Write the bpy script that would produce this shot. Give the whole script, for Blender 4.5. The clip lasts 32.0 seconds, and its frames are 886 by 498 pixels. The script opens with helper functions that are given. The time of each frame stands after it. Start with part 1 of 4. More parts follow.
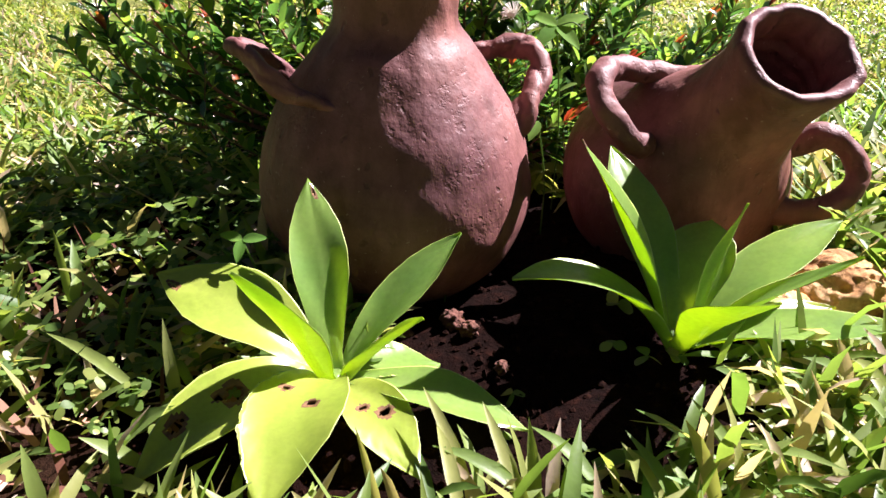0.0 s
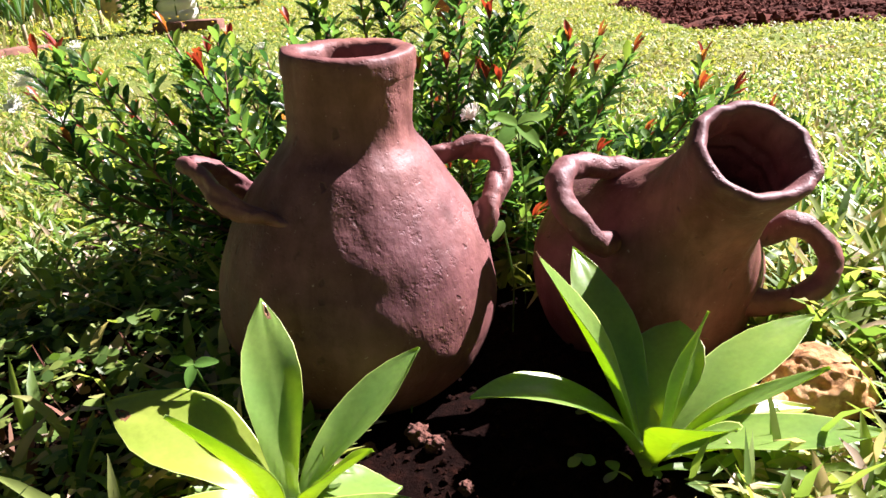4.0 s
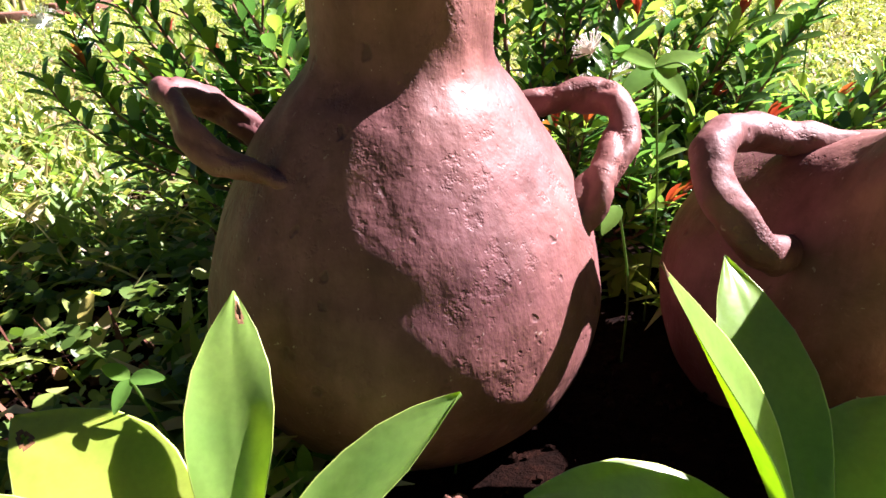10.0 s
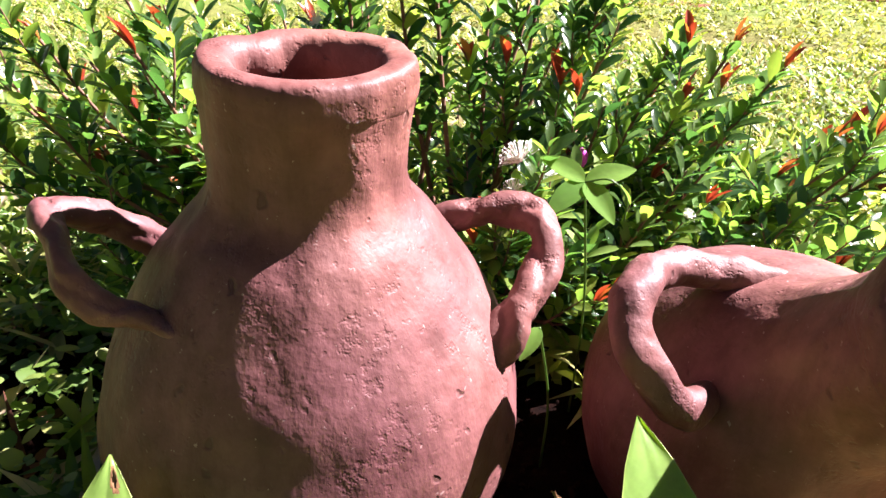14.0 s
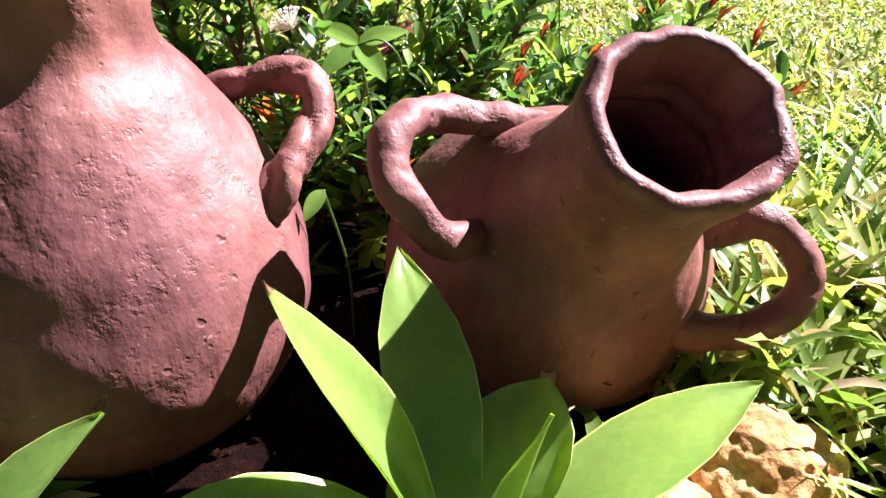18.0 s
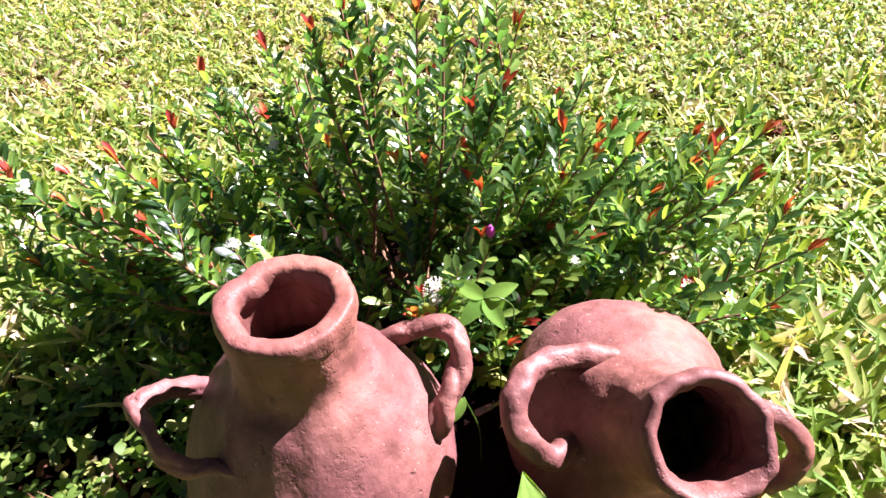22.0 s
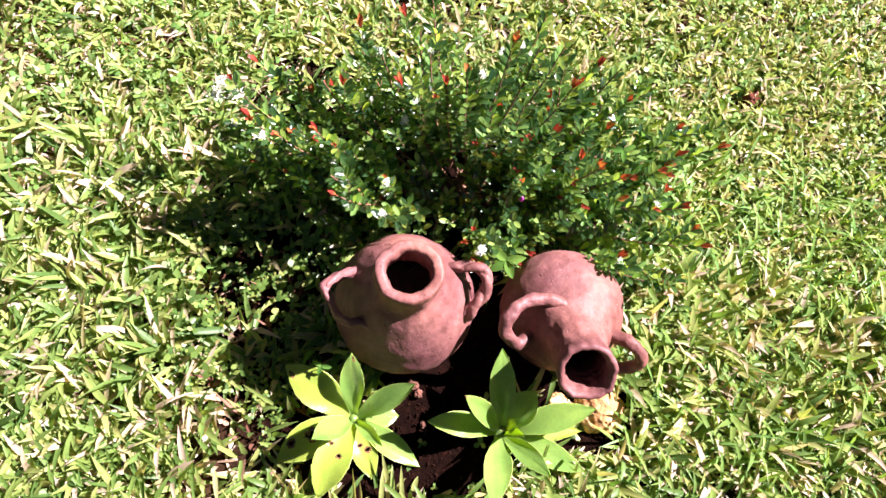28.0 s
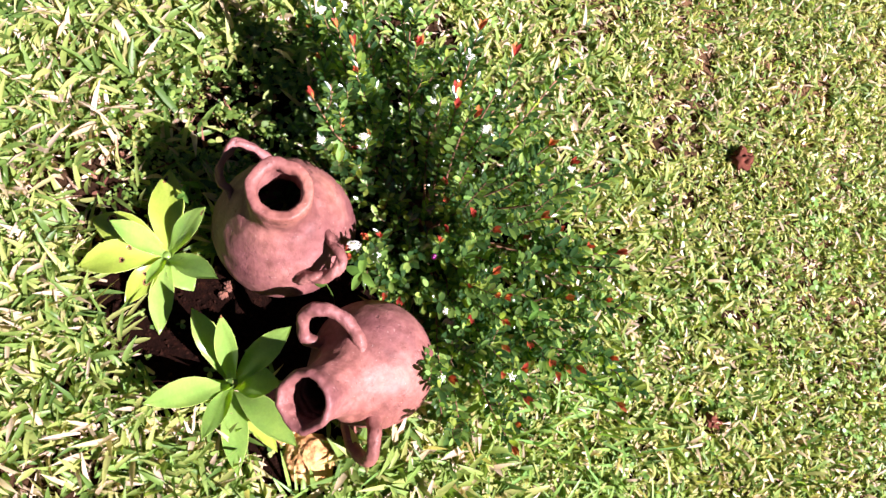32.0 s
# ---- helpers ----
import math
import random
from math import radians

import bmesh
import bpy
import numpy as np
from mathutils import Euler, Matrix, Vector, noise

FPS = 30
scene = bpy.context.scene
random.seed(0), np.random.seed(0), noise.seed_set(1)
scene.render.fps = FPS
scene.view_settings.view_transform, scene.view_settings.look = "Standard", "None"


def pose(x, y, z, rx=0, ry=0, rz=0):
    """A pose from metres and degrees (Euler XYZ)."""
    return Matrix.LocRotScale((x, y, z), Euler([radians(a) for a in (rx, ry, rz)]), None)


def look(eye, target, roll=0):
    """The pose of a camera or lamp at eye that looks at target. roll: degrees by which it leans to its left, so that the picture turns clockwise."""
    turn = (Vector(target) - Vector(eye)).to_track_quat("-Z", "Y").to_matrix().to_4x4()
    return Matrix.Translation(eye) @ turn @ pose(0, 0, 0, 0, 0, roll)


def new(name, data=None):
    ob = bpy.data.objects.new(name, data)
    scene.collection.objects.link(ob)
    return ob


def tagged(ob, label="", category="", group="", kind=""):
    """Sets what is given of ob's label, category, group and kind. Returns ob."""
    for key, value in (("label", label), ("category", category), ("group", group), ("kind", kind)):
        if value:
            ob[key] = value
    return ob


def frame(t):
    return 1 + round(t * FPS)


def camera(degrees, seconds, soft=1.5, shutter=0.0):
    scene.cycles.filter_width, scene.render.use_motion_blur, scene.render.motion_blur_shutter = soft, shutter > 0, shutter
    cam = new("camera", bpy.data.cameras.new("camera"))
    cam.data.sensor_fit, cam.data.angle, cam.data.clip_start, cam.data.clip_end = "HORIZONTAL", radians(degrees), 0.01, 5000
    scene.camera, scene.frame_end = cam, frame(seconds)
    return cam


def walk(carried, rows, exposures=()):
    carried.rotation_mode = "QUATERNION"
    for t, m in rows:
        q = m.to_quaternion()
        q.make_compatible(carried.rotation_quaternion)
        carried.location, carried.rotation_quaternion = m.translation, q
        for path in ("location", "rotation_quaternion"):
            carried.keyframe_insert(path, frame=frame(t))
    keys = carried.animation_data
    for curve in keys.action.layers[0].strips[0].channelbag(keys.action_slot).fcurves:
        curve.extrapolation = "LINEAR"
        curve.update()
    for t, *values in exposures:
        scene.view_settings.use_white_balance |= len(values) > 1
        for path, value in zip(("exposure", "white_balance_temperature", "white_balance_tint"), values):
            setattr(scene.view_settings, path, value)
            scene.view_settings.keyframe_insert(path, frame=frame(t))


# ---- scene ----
cam = camera(61.0, 32.0)
PATH = [
    (0, (-0.001, -0.004, 0.367), (0.016, 1.785, -0.528), -1.0),
    (0.5, (0.002, 0.002, 0.356), (-0.002, 1.757, -0.603), -1.1),
    (1, (0.011, 0.014, 0.358), (0.016, 1.77, -0.6), -2.2),
    (1.5, (0.021, 0.013, 0.363), (0.021, 1.799, -0.538), -2.9),
    (2, (0.027, 0.014, 0.371), (0.021, 1.831, -0.463), -3.7),
    (2.5, (0.023, 0.02, 0.376), (0.019, 1.852, -0.425), -3.7),
    (4.5, (0.058, 0.029, 0.4), (0.07, 1.89, -0.332), -3.3),
    (5, (0.074, 0.049, 0.404), (0.09, 1.913, -0.322), -4.3),
    (5.5, (0.063, 0.074, 0.423), (-0.178, 1.952, -0.22), -5.8),
    (6, (0.096, 0.087, 0.44), (-0.206, 1.969, -0.166), -6.1),
    (6.5, (0.104, 0.106, 0.437), (-0.216, 1.979, -0.189), -5.4),
    (7, (0.112, 0.122, 0.44), (-0.245, 1.99, -0.179), -6.6),
    (7.5, (0.101, 0.142, 0.432), (-0.273, 2.013, -0.17), -4.8),
    (8, (0.091, 0.166, 0.38), (-0.258, 2.012, -0.308), -3.7),
    (8.5, (0.091, 0.193, 0.349), (-0.23, 2.024, -0.389), -3.6),
    (9, (0.084, 0.205, 0.324), (-0.238, 2.02, -0.453), -3.5),
    (9.5, (0.072, 0.221, 0.305), (-0.263, 2.026, -0.489), -3.0),
    (10, (0.071, 0.236, 0.321), (-0.255, 2.044, -0.468), -2.2),
    (10.5, (0.065, 0.25, 0.34), (-0.245, 2.072, -0.426), -1.5),
    (11, (0.057, 0.275, 0.355), (-0.263, 2.092, -0.418), -0.9),
    (11.5, (0.059, 0.289, 0.375), (-0.257, 2.105, -0.401), 0.5),
    (12, (0.057, 0.296, 0.39), (-0.242, 2.09, -0.442), 1.3),
    (12.5, (0.047, 0.306, 0.4), (-0.241, 2.089, -0.459), 0.9),
    (13, (0.048, 0.316, 0.415), (-0.236, 2.101, -0.441), 1.6),
    (13.5, (0.069, 0.318, 0.415), (-0.18, 2.109, -0.441), 2.0),
    (14, (0.093, 0.309, 0.407), (-0.129, 2.084, -0.487), 1.2),
    (14.5, (0.11, 0.301, 0.397), (-0.109, 2.059, -0.531), -0.0),
    (15, (0.13, 0.293, 0.388), (-0.058, 2.041, -0.567), -0.6),
    (15.5, (0.143, 0.282, 0.391), (-0.017, 2.015, -0.594), -0.6),
    (17.5, (0.174, 0.277, 0.353), (0.149, 2.04, -0.592), -0.1),
    (18, (0.188, 0.272, 0.346), (0.177, 2.029, -0.609), -0.4),
    (18.5, (0.2, 0.265, 0.337), (0.19, 2.02, -0.622), -1.3),
    (19, (0.214, 0.252, 0.335), (0.18, 2.013, -0.612), -2.1),
    (19.5, (0.229, 0.222, 0.345), (0.152, 1.998, -0.571), -2.5),
    (20, (0.209, 0.21, 0.375), (0.051, 1.995, -0.513), -3.6),
    (20.5, (0.185, 0.22, 0.411), (0.043, 1.988, -0.514), -2.6),
    (21, (0.162, 0.232, 0.481), (-0.007, 1.911, -0.594), -4.1),
    (21.5, (0.159, 0.248, 0.606), (0.001, 1.864, -0.561), -4.7),
    (22, (0.157, 0.263, 0.731), (-0.026, 1.786, -0.553), -6.3),
    (22.5, (0.158, 0.28, 0.834), (0.011, 1.699, -0.568), -4.0),
    (23, (0.16, 0.298, 0.937), (0.024, 1.589, -0.584), -3.4),
    (23.5, (0.134, 0.316, 1.01), (0.028, 1.54, -0.569), 0.7),
    (24, (0.107, 0.335, 1.083), (0.014, 1.394, -0.611), 3.2),
    (24.5, (0.091, 0.345, 1.159), (-0.015, 1.321, -0.584), 3.1),
    (25, (0.074, 0.355, 1.235), (0.001, 1.242, -0.557), 5.0),
    (25.5, (0.068, 0.337, 1.286), (-0.03, 1.112, -0.555), 3.4),
    (26, (0.061, 0.319, 1.337), (-0.055, 1.023, -0.531), 1.4),
    (26.5, (0.064, 0.313, 1.371), (-0.025, 1.042, -0.489), 4.6),
    (28.5, (0.074, 0.286, 1.504), (-0.026, 0.999, -0.362), 8.8),
    (29, (0.186, 0.322, 1.492), (0.014, 0.986, -0.386), 9.9),
    (29.5, (0.316, 0.308, 1.488), (0.038, 1.013, -0.363), 12.5),
    (30, (0.341, 0.305, 1.511), (0.029, 1.021, -0.33), 16.5),
    (30.5, (0.352, 0.34, 1.509), (0.079, 1.057, -0.337), 24.7),
    (31, (0.363, 0.42, 1.485), (0.017, 1.109, -0.361), 29.6),
    (31.5, (0.392, 0.463, 1.484), (0.023, 1.068, -0.387), 28.6),
    (32, (0.455, 0.548, 1.489), (-0.018, 1.127, -0.366), 30.4),
]
walk(cam, [(t, look(eye, target, roll)) for t, eye, target, roll in PATH], [(0.0, 2.2), (2.0, 2.2), (5.0, 2.32), (7.0, 2.46), (12.0, 2.74), (15.0, 2.74), (19.0, 2.6), (21.0, 2.74), (23.0, 2.68), (26.0, 2.54), (29.0, 2.48), (31.0, 2.3), (32.0, 2.3)])

from mathutils import Quaternion

# ---- light ----
SUN_AZ, SUN_EL = 31.0, 44.0
world = bpy.data.worlds.new("sky")
scene.world = world
world.use_nodes = True
sky = world.node_tree.nodes.new("ShaderNodeTexSky")
sky.sky_type, sky.sun_disc = "NISHITA", False
sky.sun_elevation, sky.sun_rotation = radians(SUN_EL), radians(90 - SUN_AZ)
world.node_tree.links.new(sky.outputs[0], world.node_tree.nodes["Background"].inputs[0])
world.node_tree.nodes["Background"].inputs[1].default_value = 0.0065
sun = new("sun", bpy.data.lights.new("sun", "SUN"))
sun.data.energy, sun.data.angle, sun.data.color = 5.0, radians(0.5), (1.0, 0.90, 0.985)
SUN_DIR = Vector((math.cos(radians(SUN_EL)) * math.cos(radians(SUN_AZ)), math.cos(radians(SUN_EL)) * math.sin(radians(SUN_AZ)), math.sin(radians(SUN_EL))))
sun.matrix_world = look(SUN_DIR * 30, (0, 0, 0))

# ---- materials ----


class Nodes:
    """A material's node tree with short ways to add nodes."""

    def __init__(self, name):
        self.m = bpy.data.materials.new(name)
        self.m.use_nodes = True
        self.t = self.m.node_tree
        self.bsdf = self.t.nodes["Principled BSDF"]
        self.out = self.t.nodes["Material Output"]

    def add(self, kind, links=(), **values):
        n = self.t.nodes.new("ShaderNode" + kind)
        for key, v in values.items():
            n.inputs[key.replace("_", " ")].default_value = v
        for key, socket in links:
            self.t.links.new(socket, n.inputs[key])
        return n

    def place(self):
        return self.add("TexCoord").outputs["Object"]

    def noise(self, scale, detail=4.0, rough=0.6, where=None):
        return self.add("TexNoise", [("Vector", where or self.place())], Scale=scale, Detail=detail, Roughness=rough).outputs["Fac"]

    def ramp(self, fac, stops):
        n = self.add("ValToRGB", [("Fac", fac)])
        e = n.color_ramp.elements
        while len(e) < len(stops):
            e.new(0.5)
        for k, (at, c) in zip(e, stops):
            k.position, k.color = at, (*c, 1)
        return n.outputs["Color"]

    def mix(self, fac, a, b, blend="MIX"):
        n = self.t.nodes.new("ShaderNodeMix")
        n.data_type, n.blend_type = "RGBA", blend
        for at, v in ((0, fac), (6, a), (7, b)):
            if hasattr(v, "is_linked"):
                self.t.links.new(v, n.inputs[at])
            elif at:
                n.inputs[at].default_value = (*v, 1)
            else:
                n.inputs[at].default_value = v
        return n.outputs[2]

    def bump(self, height, strength, dist):
        n = self.add("Bump", [("Height", height)], Strength=strength, Distance=dist)
        old = self.bsdf.inputs["Normal"]
        if old.is_linked:
            self.t.links.new(old.links[0].from_socket, n.inputs["Normal"])
        self.t.links.new(n.outputs[0], old)

    def color(self, c, rough=0.7, spec=0.5):
        if hasattr(c, "is_linked"):
            self.t.links.new(c, self.bsdf.inputs["Base Color"])
        else:
            self.bsdf.inputs["Base Color"].default_value = (*c, 1)
        self.bsdf.inputs["Roughness"].default_value = rough
        self.bsdf.inputs["Specular IOR Level"].default_value = spec

    def thin(self, c, amount):
        """Lets light through as a leaf does."""
        tr = self.add("BsdfTranslucent")
        self.t.links.new(c, tr.inputs["Color"])
        mx = self.add("MixShader", [(1, self.bsdf.outputs[0]), (2, tr.outputs[0])], Fac=amount)
        self.t.links.new(mx.outputs[0], self.out.inputs["Surface"])


def plain(name, c, rough=0.7, var=0.25, scale=30.0, bump=0.3, metal=0.0):
    n = Nodes(name)
    f = n.noise(scale)
    dark, lite = tuple(v * (1 - var) for v in c), tuple(min(1, v * (1 + var)) for v in c)
    n.color(n.ramp(f, [(0.3, dark), (0.7, lite)]), rough)
    n.bsdf.inputs["Metallic"].default_value = metal
    n.bump(n.noise(scale * 6, 3), bump, 0.002)
    return n.m


def foliage(name, stops, rough=0.4, thin=0.3, gain=1.5, spec=0.5, where="island", vein=60.0):
    n = Nodes(name)
    if where == "island":
        f = n.add("NewGeometry").outputs["Random Per Island"]
    else:
        f = n.add("ObjectInfo").outputs["Random"]
    c = n.ramp(f, stops)
    c = n.mix(0.35, c, n.ramp(n.noise(vein, 3), [(0.3, (0.45, 0.45, 0.45)), (0.75, (1.0, 1.0, 1.0))]), "MULTIPLY")
    n.color(c, rough, spec)
    n.bump(n.noise(vein * 3, 2), 0.25, 0.001)
    n.thin(n.mix(1.0, c, (gain, gain * 1.05, gain * 0.5), "MULTIPLY"), thin)
    return n.m


def clay_material():
    n = Nodes("fired_clay")
    big, mid = n.noise(9, 5), n.noise(55, 6, 0.65)
    c = n.ramp(big, [(0.3, (0.110, 0.038, 0.034)), (0.5, (0.180, 0.072, 0.066)), (0.72, (0.262, 0.121, 0.112))])
    tint = n.ramp(n.noise(4.5, 4, 0.55), [(0.34, (0.88, 0.84, 1.08)), (0.5, (1.0, 1.0, 1.0)), (0.68, (1.06, 0.96, 0.76))])
    c = n.mix(0.8, c, tint, "MULTIPLY")
    c = n.mix(0.6, c, n.ramp(mid, [(0.28, (0.5, 0.42, 0.38)), (0.60, (1.0, 1.0, 1.0))]), "MULTIPLY")
    streak = n.add("Mapping", [("Vector", n.place())], Scale=(1.0, 1.0, 0.22)).outputs[0]
    c = n.mix(0.42, c, n.ramp(n.noise(60, 4, 0.6, streak), [(0.38, (0.55, 0.48, 0.45)), (0.55, (1.0, 1.0, 1.0))]), "MULTIPLY")
    pit = n.ramp(n.noise(62, 2, 0.5), [(0.25, (0.0, 0.0, 0.0)), (0.31, (1.0, 1.0, 1.0))])
    c = n.mix(0.35, c, pit, "MULTIPLY")
    crumb = n.ramp(n.noise(210, 2, 0.6), [(0.70, (0.0, 0.0, 0.0)), (0.74, (1.0, 1.0, 1.0))])
    c = n.mix(crumb, c, n.mix(0.5, c, (0.42, 0.30, 0.27)))
    n.color(c, 0.58, 0.32)
    n.bump(n.noise(11, 3, 0.4), 0.7, 0.012)
    n.bump(n.noise(30, 4, 0.55), 0.5, 0.005)
    n.bump(n.ramp(n.noise(24, 5, 0.72), [(0.36, (0.0, 0.0, 0.0)), (0.42, (1.0, 1.0, 1.0))]), 0.3, 0.0018)
    n.bump(n.noise(70, 5, 0.62, streak), 0.35, 0.0025)
    n.bump(n.noise(190, 3, 0.65), 0.35, 0.0009)
    n.bump(n.ramp(n.noise(150, 2, 0.5), [(0.28, (0.0, 0.0, 0.0)), (0.36, (1.0, 1.0, 1.0))]), 0.3, 0.001)
    n.bump(pit, 0.45, 0.0022)
    return n.m


def agave_material(name, a, b, thin):
    n = Nodes(name)
    c = n.ramp(n.noise(14, 4), [(0.3, a), (0.7, b)])
    c = n.mix(0.25, c, n.ramp(n.noise(220, 3), [(0.35, (0.6, 0.6, 0.6)), (0.65, (1.0, 1.0, 1.0))]), "MULTIPLY")
    n.color(c, 0.26, 0.7)
    n.bump(n.noise(40, 3), 0.10, 0.004)
    n.thin(n.mix(1.0, c, (2.6, 2.2, 0.9), "MULTIPLY"), thin)
    return n.m


def ground_material():
    n = Nodes("shade_tinted_soil_and_turf")
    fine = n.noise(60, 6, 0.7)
    # near-black: the shade round jars and plants is put into the soil colour
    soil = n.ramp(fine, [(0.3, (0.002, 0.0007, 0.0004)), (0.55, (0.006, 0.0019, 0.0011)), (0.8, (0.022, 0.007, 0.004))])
    turf = n.ramp(n.noise(1.1, 8, 0.75), [(0.3, (0.075, 0.11, 0.022)), (0.5, (0.14, 0.185, 0.042)), (0.7, (0.23, 0.235, 0.075))])
    worn = n.ramp(n.noise(1.7, 4, 0.6), [(0.60, (0.0, 0.0, 0.0)), (0.66, (1.0, 1.0, 1.0))])
    turf = n.mix(0.6, turf, n.ramp(n.noise(35, 5, 0.8), [(0.3, (0.25, 0.3, 0.25)), (0.6, (1.0, 1.0, 1.0))]), "MULTIPLY")
    turf = n.mix(worn, turf, n.ramp(fine, [(0.3, (0.10, 0.038, 0.022)), (0.7, (0.24, 0.10, 0.06))]))
    # the painted shade fades out to brown earth from 0.6 to 1.1 m
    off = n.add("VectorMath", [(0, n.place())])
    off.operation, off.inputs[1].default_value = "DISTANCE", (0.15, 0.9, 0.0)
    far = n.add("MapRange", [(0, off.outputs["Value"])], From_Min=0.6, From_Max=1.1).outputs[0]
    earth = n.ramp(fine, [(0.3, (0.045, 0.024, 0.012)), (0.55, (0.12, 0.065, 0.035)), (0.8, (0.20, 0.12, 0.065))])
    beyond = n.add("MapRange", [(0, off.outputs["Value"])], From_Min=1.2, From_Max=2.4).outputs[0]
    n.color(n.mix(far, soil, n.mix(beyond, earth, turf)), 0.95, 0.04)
    n.bump(fine, 0.8, 0.01)
    return n.m


def stone_material():
    n = Nodes("ochre_stone")
    c = n.ramp(n.noise(22, 6), [(0.3, (0.28, 0.115, 0.045)), (0.5, (0.50, 0.27, 0.11)), (0.68, (0.64, 0.45, 0.24))])
    c = n.mix(0.6, c, n.ramp(n.noise(110, 5, 0.7), [(0.35, (0.35, 0.25, 0.2)), (0.55, (1.0, 1.0, 1.0))]), "MULTIPLY")
    n.color(c, 0.9, 0.25)
    n.bump(n.noise(60, 6, 0.7), 0.7, 0.006)
    return n.m


CLAY, GROUND, STONE = clay_material(), ground_material(), stone_material()
AGAVE = agave_material("agave_leaf", (0.175, 0.305, 0.072), (0.270, 0.390, 0.100), 0.5)
AGAVE_OLD = agave_material("agave_old_leaf", (0.25, 0.34, 0.052), (0.35, 0.42, 0.085), 0.45)
GRASS = foliage("carpet_grass", [(0.0, (0.070, 0.135, 0.03)), (0.25, (0.150, 0.236, 0.055)), (0.55, (0.255, 0.325, 0.085)), (0.74, (0.365, 0.37, 0.13)), (0.86, (0.52, 0.40, 0.27)), (0.97, (0.60, 0.46, 0.38))], 0.45, 0.46, 1.5, 0.32)
GRASS_MID = foliage("green_turf", [(0.0, (0.12, 0.175, 0.034)), (0.5, (0.26, 0.315, 0.066)), (0.82, (0.41, 0.40, 0.12)), (1.0, (0.60, 0.48, 0.30))], 0.42, 0.38, 1.5, 0.5, vein=25.0)
GRASS_FAR = foliage("sunlit_turf", [(0.0, (0.15, 0.20, 0.03)), (0.4, (0.25, 0.29, 0.055)), (0.75, (0.38, 0.37, 0.11)), (0.93, (0.50, 0.42, 0.24)), (1.0, (0.60, 0.48, 0.36))], 0.5, 0.4, 1.5, 0.3, vein=20.0)
DRY = foliage("dry_grass", [(0.0, (0.26, 0.15, 0.10)), (0.5, (0.46, 0.34, 0.24)), (1.0, (0.58, 0.48, 0.39))], 0.7, 0.2, 1.0)
LIME = foliage("bright_weed_leaf", [(0.0, (0.14, 0.28, 0.07)), (1.0, (0.26, 0.37, 0.08))], 0.45, 0.4, 1.6)
CLOVER = foliage("weed_leaf", [(0.0, (0.05, 0.10, 0.02)), (0.55, (0.12, 0.195, 0.038)), (0.85, (0.24, 0.30, 0.07)), (1.0, (0.36, 0.36, 0.12))], 0.42, 0.38, 1.8)
SHRUB = foliage("shrub_leaf", [(0.0, (0.015, 0.042, 0.015)), (0.5, (0.042, 0.088, 0.026)), (0.82, (0.10, 0.16, 0.036)), (1.0, (0.25, 0.31, 0.06))], 0.17, 0.45, 3.3, 1.0)
SHRUB_ONE = foliage("shrub_front_leaf", [(0.0, (0.015, 0.042, 0.015)), (0.5, (0.042, 0.088, 0.026)), (0.82, (0.10, 0.16, 0.036)), (1.0, (0.25, 0.31, 0.06))], 0.17, 0.45, 3.3, 1.0, "object")
RED = foliage("young_red_leaf", [(0.0, (0.20, 0.022, 0.02)), (0.6, (0.38, 0.055, 0.03)), (1.0, (0.42, 0.17, 0.05))], 0.35, 0.35, 1.5)
BARK = plain("twig_bark", (0.16, 0.075, 0.04), 0.8, 0.4, 80)
PETAL = plain("white_petal", (0.82, 0.80, 0.74), 0.6, 0.06, 40, 0.1)
PINK = plain("magenta_petal", (0.55, 0.05, 0.42), 0.5, 0.15, 40, 0.1)
YELLOW = plain("yellow_petal", (0.75, 0.55, 0.03), 0.5, 0.15, 40, 0.1)
BRICK = plain("old_brick", (0.17, 0.075, 0.048), 0.9, 0.4, 25, 0.8)
WOOD = plain("grey_wood", (0.28, 0.20, 0.13), 0.85, 0.3, 18, 0.6)
WIRE = plain("fence_wire", (0.25, 0.25, 0.25), 0.5, 0.2, 50, 0.1, 0.8)
PLASTIC = plain("white_plastic", (0.72, 0.70, 0.62), 0.4, 0.08, 12, 0.2)
TERRA = plain("terracotta", (0.45, 0.15, 0.07), 0.8, 0.25, 30, 0.4)
BLACK = plain("black_plastic", (0.02, 0.02, 0.02), 0.5, 0.3, 30, 0.2)
PIPE = plain("dark_pipe", (0.05, 0.025, 0.018), 0.6, 0.3, 30, 0.2)
ONION = foliage("onion_leaf", [(0.0, (0.13, 0.25, 0.11)), (0.7, (0.25, 0.38, 0.19)), (0.9, (0.42, 0.42, 0.13)), (1.0, (0.55, 0.42, 0.22))], 0.4, 0.5, 1.7, 0.5, "object", 12.0)
ONION_BASE = plain("onion_sheath", (0.27, 0.22, 0.12), 0.7, 0.2, 40, 0.2)
TALL = foliage("tall_grass", [(0.0, (0.02, 0.05, 0.012)), (0.65, (0.10, 0.165, 0.032)), (0.9, (0.26, 0.30, 0.08)), (1.0, (0.50, 0.44, 0.30))], 0.5, 0.36, 1.4, 0.4, "island", 8.0)
VINE = foliage("vine_leaf", [(0.0, (0.041, 0.0984, 0.0164)), (1.0, (0.139, 0.238, 0.0328))], 0.45, 0.3, 1.5, 0.4, "island", 12.0)
CORDYLINE = foliage("crimson_leaf", [(0.0, (0.25, 0.008, 0.03)), (1.0, (0.60, 0.03, 0.10))], 0.35, 0.3, 1.5, 0.5, "island", 12.0)
